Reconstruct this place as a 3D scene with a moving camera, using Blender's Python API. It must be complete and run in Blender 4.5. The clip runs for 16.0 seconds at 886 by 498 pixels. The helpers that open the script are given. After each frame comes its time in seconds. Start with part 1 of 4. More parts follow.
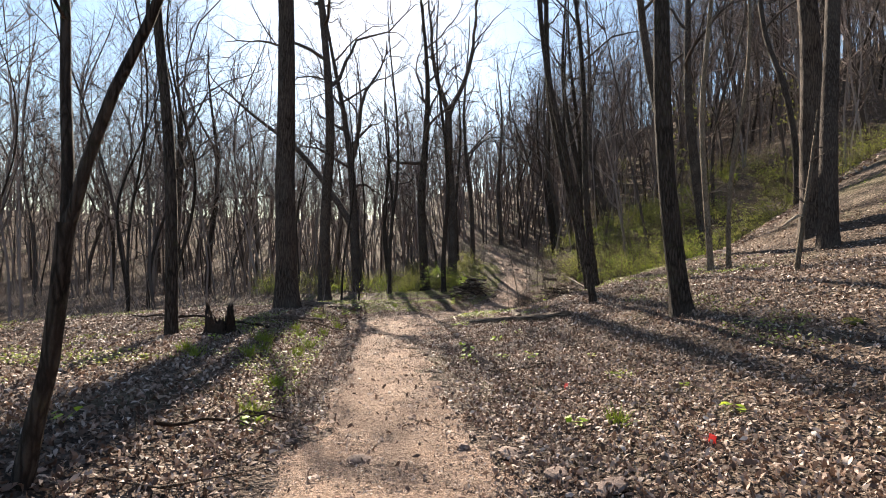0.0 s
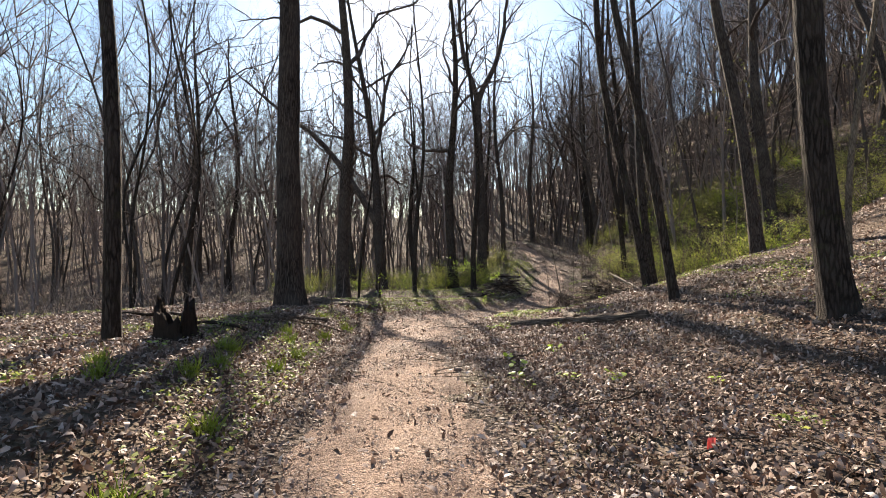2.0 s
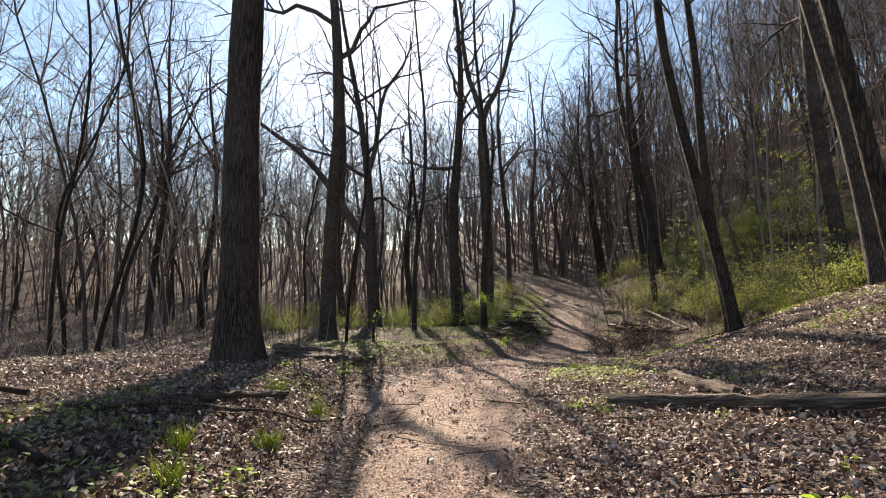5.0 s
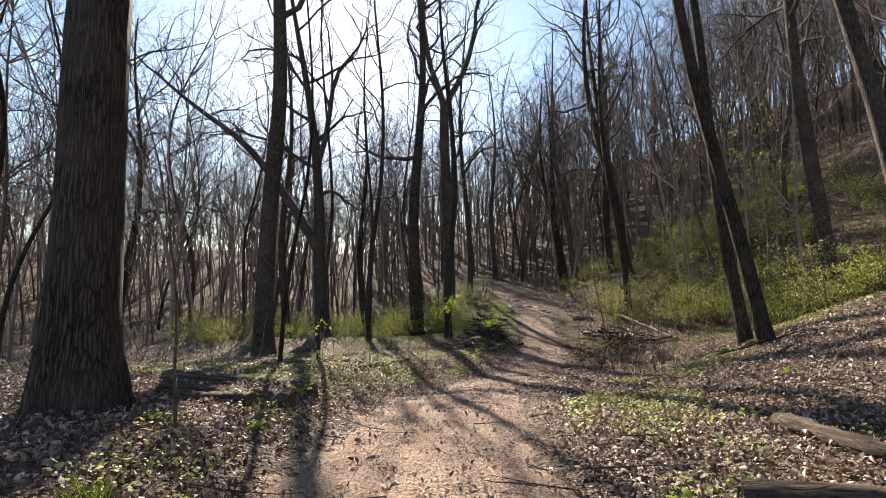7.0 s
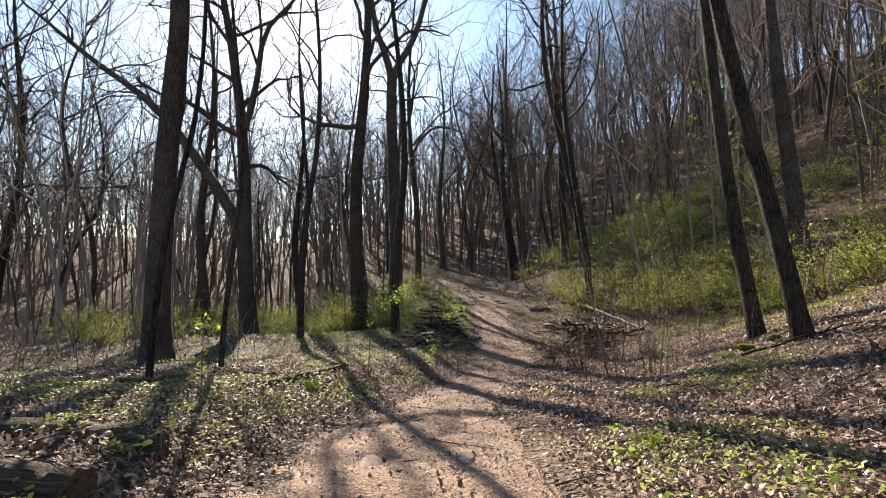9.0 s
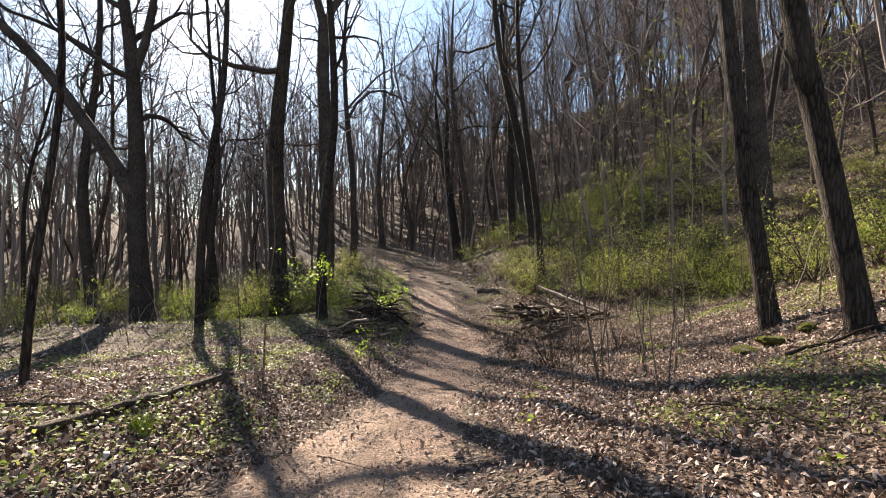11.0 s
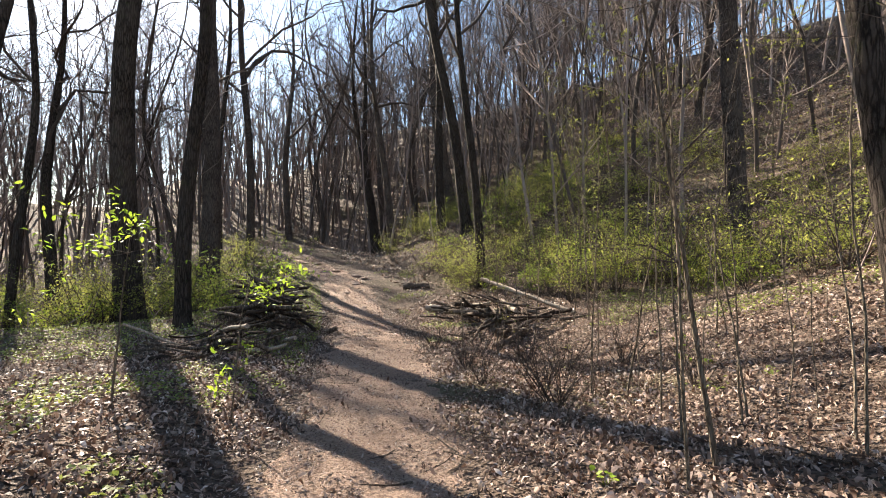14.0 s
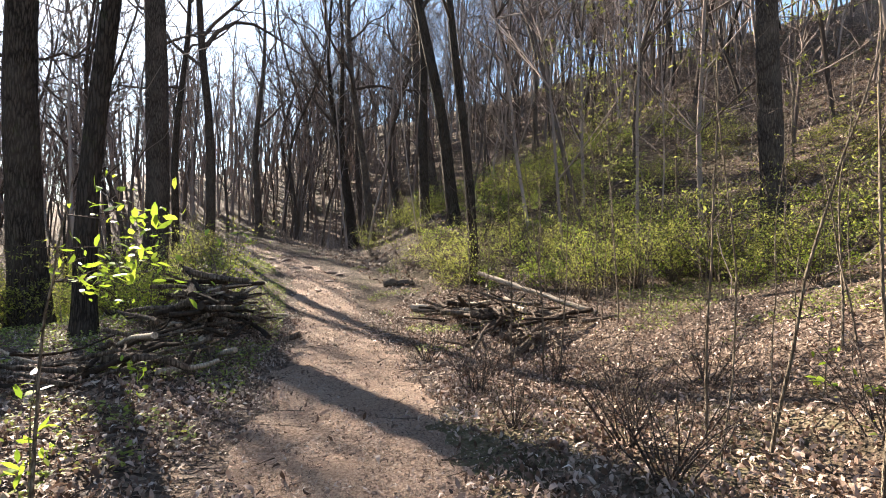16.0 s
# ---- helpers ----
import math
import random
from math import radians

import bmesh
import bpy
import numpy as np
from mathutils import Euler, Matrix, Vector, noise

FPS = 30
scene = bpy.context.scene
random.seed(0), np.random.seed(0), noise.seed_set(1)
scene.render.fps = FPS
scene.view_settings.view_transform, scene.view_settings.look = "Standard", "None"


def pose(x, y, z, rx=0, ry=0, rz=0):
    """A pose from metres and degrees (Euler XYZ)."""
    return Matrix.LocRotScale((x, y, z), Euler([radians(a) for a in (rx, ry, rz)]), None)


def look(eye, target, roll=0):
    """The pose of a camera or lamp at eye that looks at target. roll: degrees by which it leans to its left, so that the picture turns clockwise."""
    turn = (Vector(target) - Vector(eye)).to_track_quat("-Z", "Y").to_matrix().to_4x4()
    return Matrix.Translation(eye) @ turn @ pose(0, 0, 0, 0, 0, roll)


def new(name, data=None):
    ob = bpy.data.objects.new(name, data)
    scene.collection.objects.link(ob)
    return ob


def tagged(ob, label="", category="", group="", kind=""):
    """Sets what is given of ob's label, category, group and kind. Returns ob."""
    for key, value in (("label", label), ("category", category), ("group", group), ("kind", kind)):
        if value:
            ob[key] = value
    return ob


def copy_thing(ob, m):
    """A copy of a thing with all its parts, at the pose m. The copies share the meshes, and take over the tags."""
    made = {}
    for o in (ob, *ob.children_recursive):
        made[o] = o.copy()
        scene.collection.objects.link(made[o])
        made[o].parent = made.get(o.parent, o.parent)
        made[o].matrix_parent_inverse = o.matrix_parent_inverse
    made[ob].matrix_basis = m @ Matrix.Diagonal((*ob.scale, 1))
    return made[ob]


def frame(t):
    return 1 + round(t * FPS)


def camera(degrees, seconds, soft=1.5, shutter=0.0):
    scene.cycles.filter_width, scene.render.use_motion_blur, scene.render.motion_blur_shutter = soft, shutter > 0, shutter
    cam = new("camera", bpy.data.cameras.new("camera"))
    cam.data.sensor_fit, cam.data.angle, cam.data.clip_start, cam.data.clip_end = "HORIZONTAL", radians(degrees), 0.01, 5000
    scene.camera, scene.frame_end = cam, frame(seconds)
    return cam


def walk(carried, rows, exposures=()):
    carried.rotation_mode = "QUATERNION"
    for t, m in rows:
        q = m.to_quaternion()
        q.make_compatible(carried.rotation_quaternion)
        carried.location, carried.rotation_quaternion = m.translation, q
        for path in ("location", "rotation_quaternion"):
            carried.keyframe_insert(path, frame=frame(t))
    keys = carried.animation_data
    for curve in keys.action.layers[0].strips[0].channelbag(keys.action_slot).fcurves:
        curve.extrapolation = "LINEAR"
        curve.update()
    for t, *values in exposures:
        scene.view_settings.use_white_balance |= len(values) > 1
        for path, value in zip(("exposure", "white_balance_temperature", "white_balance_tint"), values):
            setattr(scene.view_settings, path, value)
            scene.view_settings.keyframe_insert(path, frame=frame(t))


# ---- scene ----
cam = camera(86.8, 16.0, soft=1.0)
METRES, EYE, TILT, LEAN, TURN = 22.0, 1.8, 0.0, 0.0, 0.0
ROWS = [
    (0.0, 0.0, 0.0, 0.0, 0.0, 0.0, 0.0),
    (0.5, 0.0003, 0.0266, -0.0032, -0.64, -1.32, -0.02),
    (1.0, 0.002, 0.0533, -0.0125, 0.39, -0.74, 0.04),
    (1.5, 0.0002, 0.0856, -0.0157, 1.12, -0.51, 0.02),
    (2.0, -0.0068, 0.1165, -0.0166, 3.32, -0.01, 0.08),
    (2.5, -0.0133, 0.1511, -0.0203, 4.13, 0.31, 0.03),
    (3.0, -0.0208, 0.1821, -0.022, 4.57, 1.97, 0.09),
    (3.5, -0.024, 0.2143, -0.0229, 4.09, 2.93, 0.07),
    (4.0, -0.0306, 0.2451, -0.0225, 3.86, 3.47, 0.07),
    (6.5, -0.0654, 0.3991, -0.0282, -2.0, 4.58, -0.15),
    (7.0, -0.066, 0.433, -0.029, -3.4, 4.84, -0.1),
    (7.5, -0.0693, 0.4641, -0.0322, -5.0, 5.74, -0.09),
    (8.0, -0.0665, 0.4989, -0.0335, -7.62, 6.14, -0.07),
    (8.5, -0.0657, 0.5302, -0.0339, -9.19, 5.5, -0.05),
    (9.0, -0.0626, 0.5636, -0.0371, -10.18, 3.88, -0.1),
    (11.5, -0.0316, 0.716, -0.0473, -18.76, 1.61, -0.67),
    (12.0, -0.026, 0.7447, -0.0518, -19.53, 1.75, -0.7),
    (12.5, -0.0163, 0.7754, -0.0536, -21.38, 1.06, -0.76),
    (13.0, -0.0087, 0.8045, -0.0571, -23.12, 1.57, -0.81),
    (13.5, 0.0025, 0.8359, -0.0603, -25.83, 1.65, -0.88),
    (14.0, 0.0104, 0.8647, -0.0626, -28.02, 1.68, -0.83),
    (14.5, 0.0205, 0.8878, -0.0661, -29.22, 1.35, -0.79),
    (15.0, 0.0301, 0.9139, -0.0679, -30.04, 0.94, -0.87),
    (15.5, 0.0407, 0.9396, -0.0717, -30.43, 0.76, -0.83),
    (16.0, 0.0525, 0.9695, -0.074, -30.57, 1.76, -0.85),
]
walk(cam, [(t, pose(0, 0, EYE, TILT, LEAN, TURN) @ pose(METRES * x, METRES * y, METRES * z, 90 + pitch, roll, yaw)) for t, x, y, z, yaw, pitch, roll in ROWS],
     exposures=((0, 2.05), (4, 2.05), (7, 2.1), (9, 2.17), (12, 2.35), (13.5, 2.5), (14.5, 2.62), (15, 2.52), (16, 2.8)))

# ---- the lie of the land ----
def vnoise(x, y, scale, seed=0):
    """Smooth value noise from -1 to 1, by numpy arrays; scale in metres."""
    x, y = np.asarray(x, float) / scale + 17.3 * seed, np.asarray(y, float) / scale - 9.7 * seed
    i, j = np.floor(x), np.floor(y)
    u, v = x - i, y - j
    u, v = u * u * (3 - 2 * u), v * v * (3 - 2 * v)

    def corner(a, b):
        s = np.sin(a * 127.1 + b * 311.7 + seed * 74.7) * 43758.5453
        return 2 * (s - np.floor(s)) - 1
    low = corner(i, j) * (1 - u) + corner(i + 1, j) * u
    high = corner(i, j + 1) * (1 - u) + corner(i + 1, j + 1) * u
    return low * (1 - v) + high * v


def step(a, b, x):
    s = np.clip((np.asarray(x, float) - a) / (b - a), 0, 1)
    return s * s * (3 - 2 * s)


# the trail's middle line and its height, along y
ALONG = np.arange(-120, 420, 0.5)


def eased(ys, values, width):
    raw = np.interp(ALONG, ys, values)
    k = np.hanning(width + 2)[1:-1]
    return np.convolve(np.pad(raw, width // 2, mode="edge"), k / k.sum(), "valid")


TRAIL_X = eased((-30, 0, 3, 6, 10, 13, 15, 17.5, 20, 22, 25, 28, 32, 37, 43, 50, 60, 70, 120),
                (0.6, -0.2, -0.35, -0.6, -1.25, -1.35, -1.2, -0.75, 0.05, 1.2, 2.5, 3.5, 4.65, 5.8, 6.5, 6.5, 6.3, 6.0, 5), 7)
TRAIL_Z = eased((-60, 0, 5.7, 7.3, 9.6, 13, 15, 17, 18.3, 22, 25, 27, 30, 34, 37.5, 45, 50, 60, 69, 120, 400),
                (2.0, 0.3, -0.08, -0.18, -0.27, -0.42, -0.5, -0.7, -0.8, -1.2, -1.42, -1.5, -1.52, -1.25, -0.75, 0.0, 0.6, 1.6, 2.4, 5, 8), 7)


def trail_x(y):
    return np.interp(y, ALONG, TRAIL_X)


def land(x, y):
    """The ground's height, by arrays or numbers."""
    x, y = np.asarray(x, float), np.asarray(y, float)
    u = x - trail_x(y)
    z = np.interp(y, ALONG, TRAIL_Z)
    right = np.interp(u, (0.9, 1.8, 3.5, 6, 12, 45, 60, 400), (0, 0.1, 0.3, 1.0, 3.1, 22.0, 28.5, 48))
    right = right - 0.3 * np.exp(-((y - 25) / 5.5) ** 2) * step(1.5, 4, u) * (1 - step(12, 20, u))
    right = right - 0.8 * np.exp(-((y - 29) / 5.5) ** 2) * step(5, 11, u) * (1 - step(17, 27, u))
    right = right + 1.6 * step(34, 41, y) * step(3, 6.5, u) - 3.6 * step(43, 53, y) * step(3, 7, u) * (1 - step(14, 34, u))
    right = right - 0.8 * step(6, 12, u) * (1 - step(12, 22, y))
    v = -u
    bank = 0.4 * step(0.9, 2.8, v)
    low = np.maximum(step(5, 30, v), step(30, 39, y) * step(0, 1, (v - 2.6) / (3.8 + 0.35 * np.clip(y - 36, 0, 40))))
    left = (z + bank) * (1 - low) + (-2.35 + 0.2 * vnoise(x, y, 9, 3)) * low
    z = np.where(u > 0, z + right, left)
    z = z + 12 * step(60, 130, np.hypot(x, y)) * (1 - step(15, 60, u))
    off = step(0.7, 2.0, np.abs(u))
    z = z + off * (0.10 * vnoise(x, y, 3.1, 1) + 0.035 * vnoise(x, y, 0.9, 2)) + 0.015 * vnoise(x, y, 0.5, 5)
    z = z + off * 0.5 * step(8, 30, u) * vnoise(x, y, 7, 4)
    return z

# ---- world and sun ----
SUN_AZ, SUN_EL = -9.8, 30.0        # degrees: from +y towards +x, and above the horizon
world = bpy.data.worlds.new("world")
scene.world = world
world.use_nodes = True
wn = world.node_tree.nodes
sky = wn.new("ShaderNodeTexSky")
sky.sky_type, sky.sun_disc = "NISHITA", False
sky.sun_elevation, sky.sun_rotation = radians(SUN_EL), radians(SUN_AZ)
sky.air_density, sky.dust_density, sky.ozone_density = 1.2, 0.25, 1.2
world.node_tree.links.new(sky.outputs["Color"], wn["Background"].inputs["Color"])
wn["Background"].inputs["Strength"].default_value = 0.05
sun_way = Vector((math.sin(radians(SUN_AZ)) * math.cos(radians(SUN_EL)), math.cos(radians(SUN_AZ)) * math.cos(radians(SUN_EL)), math.sin(radians(SUN_EL))))
sun = new("sun", bpy.data.lights.new("sun", "SUN"))
sun.data.energy, sun.data.angle, sun.data.color = 5.0, radians(0.6), (1.0, 0.88, 0.73)
sun.matrix_world = look(sun_way * 60, (0, 0, 0))


# ---- materials ----
class Mat:
    """A small helper that lays out the nodes of one material."""

    def __init__(self, name, rough=0.9, spec=0.2):
        self.m = bpy.data.materials.new(name)
        self.m.use_nodes = True
        self.n, self.l = self.m.node_tree.nodes, self.m.node_tree.links
        self.b = self.n["Principled BSDF"]
        self.b.inputs["Roughness"].default_value = rough
        self.b.inputs["Specular IOR Level"].default_value = spec
        self.co = self.n.new("ShaderNodeTexCoord").outputs["Object"]

    def node(self, kind, ins=(), operation="", feature=""):
        nd = self.n.new(kind)
        if operation:
            nd.operation = operation
        if feature:
            nd.feature = feature
        for key, v in dict(ins).items():
            if isinstance(v, bpy.types.NodeSocket):
                self.l.new(v, nd.inputs[key])
            else:
                nd.inputs[key].default_value = (*v, 1) if nd.inputs[key].type == "RGBA" else v
        return nd

    def scaled(self, x, y, z, source=None):
        return self.node("ShaderNodeMapping", {"Vector": source or self.co, "Scale": (x, y, z)}).outputs[0]

    def noise(self, scale, detail=4, rough=0.6, vec=None, distort=0.0):
        return self.node("ShaderNodeTexNoise", {"Vector": vec or self.co, "Scale": scale, "Detail": detail, "Roughness": rough, "Distortion": distort}).outputs["Fac"]

    def cells(self, scale, vec=None, feature="F1", out="Distance", rand=1.0):
        return self.node("ShaderNodeTexVoronoi", {"Vector": vec or self.co, "Scale": scale, "Randomness": rand}, feature=feature).outputs[out]

    def ramp(self, fac, *stops):
        nd = self.node("ShaderNodeValToRGB", {"Fac": fac})
        while len(nd.color_ramp.elements) < len(stops):
            nd.color_ramp.elements.new(0.5)
        for e, (p, c) in zip(nd.color_ramp.elements, stops):
            e.position, e.color = p, (*c, 1)
        return nd.outputs[0]

    def mix(self, fac, a, b, how="MIX"):
        nd = self.n.new("ShaderNodeMix")
        nd.data_type, nd.blend_type = "RGBA", how
        for i, v in ((0, fac), (6, a), (7, b)):
            if isinstance(v, bpy.types.NodeSocket):
                self.l.new(v, nd.inputs[i])
            elif i == 0:
                nd.inputs[0].default_value = v
            else:
                nd.inputs[i].default_value = (*v, 1)
        return nd.outputs[2]

    def math(self, op, a, b=0.5):
        return self.node("ShaderNodeMath", {0: a, 1: b}, operation=op).outputs[0]

    def colour(self, c):
        if isinstance(c, bpy.types.NodeSocket):
            self.l.new(c, self.b.inputs["Base Color"])
        else:
            self.b.inputs["Base Color"].default_value = (*c, 1)
        return self

    def bump(self, height, strength=0.5, distance=0.02):
        nd = self.node("ShaderNodeBump", {"Height": height, "Strength": strength, "Distance": distance})
        self.l.new(nd.outputs[0], self.b.inputs["Normal"])
        return self

    def thin(self, colour, amount):
        """Lets light through, as a leaf does."""
        t = self.node("ShaderNodeBsdfTranslucent", {"Color": colour})
        mixer = self.node("ShaderNodeMixShader", {0: amount, 1: self.b.outputs[0], 2: t.outputs[0]})
        self.l.new(mixer.outputs[0], self.n["Material Output"].inputs["Surface"])
        return self


def bark(name, dark, light, furrow=26.0, moss=0.0, stretch=0.13):
    k = Mat(name, 0.95, 0.1)
    wob = k.mix(0.06, k.co, k.node("ShaderNodeTexNoise", {"Vector": k.co, "Scale": 3.0, "Detail": 2.0}).outputs["Color"])
    ridge = k.cells(furrow, k.scaled(1, 1, stretch, wob), "DISTANCE_TO_EDGE")
    fine = k.noise(60, 5, 0.7, k.scaled(1, 1, 0.25))
    broad = k.noise(1.3, 3, 0.6)
    h = k.math("ADD", k.math("MULTIPLY", k.math("MINIMUM", ridge, 0.25), 1.5), k.math("MULTIPLY", fine, 0.85))
    c = k.ramp(h, (0.28, tuple(v * 0.4 for v in dark)), (0.5, dark), (0.85, light))
    c = k.mix(k.ramp(broad, (0.4, (0, 0, 0)), (0.75, (0.5, 0.5, 0.5))), c, tuple(v * 1.35 for v in light))
    rnd = k.node("ShaderNodeObjectInfo").outputs["Random"]
    c = k.mix(k.math("MULTIPLY", rnd, 0.45), c, tuple(v * 0.55 for v in dark))
    if moss:
        c = k.mix(k.ramp(k.noise(5, 5, 0.7), (0.62 - 0.2 * moss, (0, 0, 0)), (0.72, (moss, moss, moss))), c, (0.055, 0.075, 0.018))
    return k.colour(c).bump(h, 0.9, 0.03).m


BARK = bark("bark_grey", (0.04, 0.031, 0.026), (0.13, 0.106, 0.09))
BARK_BIG = bark("bark_shaggy", (0.03, 0.023, 0.019), (0.14, 0.112, 0.094), 34.0, 0.1, 0.06)
BARK_DARK = bark("bark_dark", (0.022, 0.017, 0.014), (0.085, 0.068, 0.056), 24.0, 0.3)
BARK_YOUNG = bark("bark_young", (0.1, 0.078, 0.056), (0.27, 0.22, 0.168), 50.0)
TWIG = bark("twig_bark", (0.06, 0.046, 0.039), (0.16, 0.13, 0.112), 60.0)
FAR_BARK = Mat("far_bark", 1.0, 0.0)
FAR_BARK.colour(FAR_BARK.mix(FAR_BARK.node("ShaderNodeNewGeometry").outputs["Random Per Island"], (0.065, 0.052, 0.046), (0.32, 0.262, 0.236)))
FAR_BARK = FAR_BARK.m

k = Mat("leaf_litter_ground", 0.95, 0.1)
warp = k.mix(0.05, k.co, k.node("ShaderNodeTexNoise", {"Vector": k.co, "Scale": 9.0, "Detail": 3.0}).outputs["Color"])
cell = k.node("ShaderNodeTexVoronoi", {"Vector": warp, "Scale": 13.0}, feature="F1")
cell2 = k.node("ShaderNodeTexVoronoi", {"Vector": warp, "Scale": 29.0}, feature="F1")
tone = k.node("ShaderNodeSeparateColor", {0: cell.outputs["Color"]}).outputs[0]
tone2 = k.node("ShaderNodeSeparateColor", {0: cell2.outputs["Color"]}).outputs[1]
c1 = k.ramp(tone, (0.0, (0.015, 0.011, 0.009)), (0.4, (0.05, 0.036, 0.028)), (0.75, (0.11, 0.08, 0.062)), (1.0, (0.28, 0.215, 0.17)))
c2 = k.ramp(tone2, (0.0, (0.014, 0.01, 0.008)), (0.5, (0.055, 0.04, 0.031)), (1.0, (0.2, 0.15, 0.12)))
c = k.mix(0.45, c1, c2)
c = k.mix(k.ramp(k.noise(0.45, 5, 0.65), (0.42, (0, 0, 0)), (0.66, (0.55, 0.55, 0.55))), c, (0.12, 0.085, 0.06))
c = k.mix(k.ramp(k.noise(0.22, 6, 0.7), (0.52, (0, 0, 0)), (0.66, (0.4, 0.4, 0.4))), c, (0.08, 0.085, 0.03))
k.colour(c).bump(k.math("ADD", cell.outputs["Distance"], k.math("MULTIPLY", cell2.outputs["Distance"], 0.6)), 0.9, 0.05)
LITTER = k.m

k = Mat("trail_dirt", 0.95, 0.12)
grit = k.cells(75.0, None, "F1")
pebble = k.node("ShaderNodeTexVoronoi", {"Vector": k.co, "Scale": 24.0}, feature="SMOOTH_F1").outputs["Distance"]
soil = k.ramp(k.noise(1.1, 6, 0.65), (0.3, (0.35, 0.24, 0.18)), (0.55, (0.49, 0.35, 0.265)), (0.75, (0.58, 0.445, 0.355)))
spot = k.noise(34, 4, 0.7)
c = k.mix(k.ramp(spot, (0.44, (0, 0, 0)), (0.6, (0.8, 0.8, 0.8))), soil, (0.2, 0.13, 0.095))
c = k.mix(k.ramp(k.noise(55, 3, 0.6), (0.60, (0, 0, 0)), (0.68, (0.7, 0.7, 0.7))), c, (0.55, 0.45, 0.38))
k.colour(c).bump(k.math("ADD", k.math("ADD", k.noise(9, 6, 0.75), k.math("MULTIPLY", k.noise(38, 4, 0.7), 0.55)), k.math("MULTIPLY", k.math("ADD", grit, pebble), -0.4)), 1.0, 0.11)
DIRT = k.m


def leafy(name, lo, hi, through_amount, rough=0.6):
    k = Mat(name, rough, 0.25)
    rnd = k.node("ShaderNodeNewGeometry").outputs["Random Per Island"]
    c = k.mix(rnd, lo, hi)
    k.colour(c)
    return k.thin(c, through_amount).m


k = Mat("dead_leaves", 0.65, 0.25)
rnd = k.node("ShaderNodeNewGeometry").outputs["Random Per Island"]
c = k.ramp(rnd, (0.0, (0.045, 0.027, 0.02)), (0.35, (0.15, 0.09, 0.065)), (0.6, (0.31, 0.21, 0.16)), (0.88, (0.44, 0.335, 0.275)), (1.0, (0.64, 0.54, 0.47)))
c = k.mix(k.math("MULTIPLY", k.noise(40, 3), 0.35), c, (0.12, 0.08, 0.055))
k.colour(c)
DEAD_LEAF = k.thin(c, 0.1).m
GREEN = leafy("spring_leaves", (0.13, 0.2, 0.03), (0.32, 0.36, 0.05), 0.6)
BRIGHT = leafy("bright_new_leaves", (0.22, 0.34, 0.03), (0.36, 0.44, 0.05), 0.5, 0.45)
HAZE = leafy("tiny_spring_leaves", (0.19, 0.215, 0.045), (0.36, 0.355, 0.09), 0.58)
COVER = leafy("ground_cover_leaves", (0.11, 0.15, 0.03), (0.32, 0.34, 0.09), 0.4)
GRASS = leafy("grass_blades", (0.24, 0.31, 0.04), (0.42, 0.47, 0.1), 0.5)
MOSS = leafy("moss", (0.06, 0.085, 0.012), (0.16, 0.18, 0.03), 0.1, 0.95)

k = Mat("weathered_log", 0.9, 0.15)
grain = k.noise(34, 6, 0.75, k.scaled(1, 1, 0.05))
c = k.ramp(grain, (0.36, (0.025, 0.018, 0.014)), (0.52, (0.12, 0.088, 0.066)), (0.68, (0.32, 0.25, 0.195)))
c = k.mix(k.ramp(k.noise(2.2, 5, 0.7), (0.55, (0, 0, 0)), (0.7, (0.6, 0.6, 0.6))), c, (0.07, 0.06, 0.03))
LOG = k.colour(c).bump(grain, 1.0, 0.06).m
k = Mat("bleached_wood", 0.85, 0.2)
grain = k.noise(44, 6, 0.75, k.scaled(1, 1, 0.05))
PALE = k.colour(k.ramp(grain, (0.36, (0.06, 0.045, 0.033)), (0.5, (0.3, 0.24, 0.18)), (0.66, (0.52, 0.44, 0.35)))).bump(grain, 0.6, 0.015).m
k = Mat("rotten_wood", 0.95, 0.1)
grain = k.noise(20, 5, 0.75, k.scaled(1, 1, 0.12))
ROTTEN = k.colour(k.ramp(grain, (0.3, (0.018, 0.013, 0.01)), (0.6, (0.05, 0.036, 0.027)), (0.85, (0.12, 0.09, 0.065)))).bump(grain, 1.0, 0.04).m
k = Mat("cut_end", 0.9, 0.1)
rings = k.noise(30, 4, 0.7)
CUT = k.colour(k.ramp(rings, (0.3, (0.04, 0.03, 0.024)), (0.7, (0.15, 0.115, 0.085)))).bump(rings, 0.6, 0.02).m
k = Mat("sandstone", 0.85, 0.25)
g1 = k.noise(18, 6, 0.7)
STONE = k.colour(k.ramp(g1, (0.3, (0.11, 0.075, 0.06)), (0.55, (0.22, 0.155, 0.125)), (0.8, (0.34, 0.255, 0.21)))).bump(g1, 0.7, 0.02).m
k = Mat("mossy_stone", 0.98, 0.05)
g1 = k.noise(45, 6, 0.75)
c = k.ramp(g1, (0.3, (0.035, 0.04, 0.012)), (0.55, (0.1, 0.1, 0.022)), (0.8, (0.2, 0.19, 0.045)))
c = k.mix(k.ramp(k.noise(6, 4, 0.7), (0.55, (0, 0, 0)), (0.62, (0.9, 0.9, 0.9))), c, (0.14, 0.11, 0.09))
MOSSY = k.colour(c).bump(g1, 1.0, 0.04).m
k = Mat("pink_plastic", 0.35, 0.5)
PINK = k.colour(k.mix(k.noise(20, 3), (0.72, 0.13, 0.11), (0.82, 0.2, 0.17))).thin((0.85, 0.2, 0.17), 0.3).m
k = Mat("wire", 0.5, 0.5)
WIRE = k.colour((0.2, 0.19, 0.18)).m


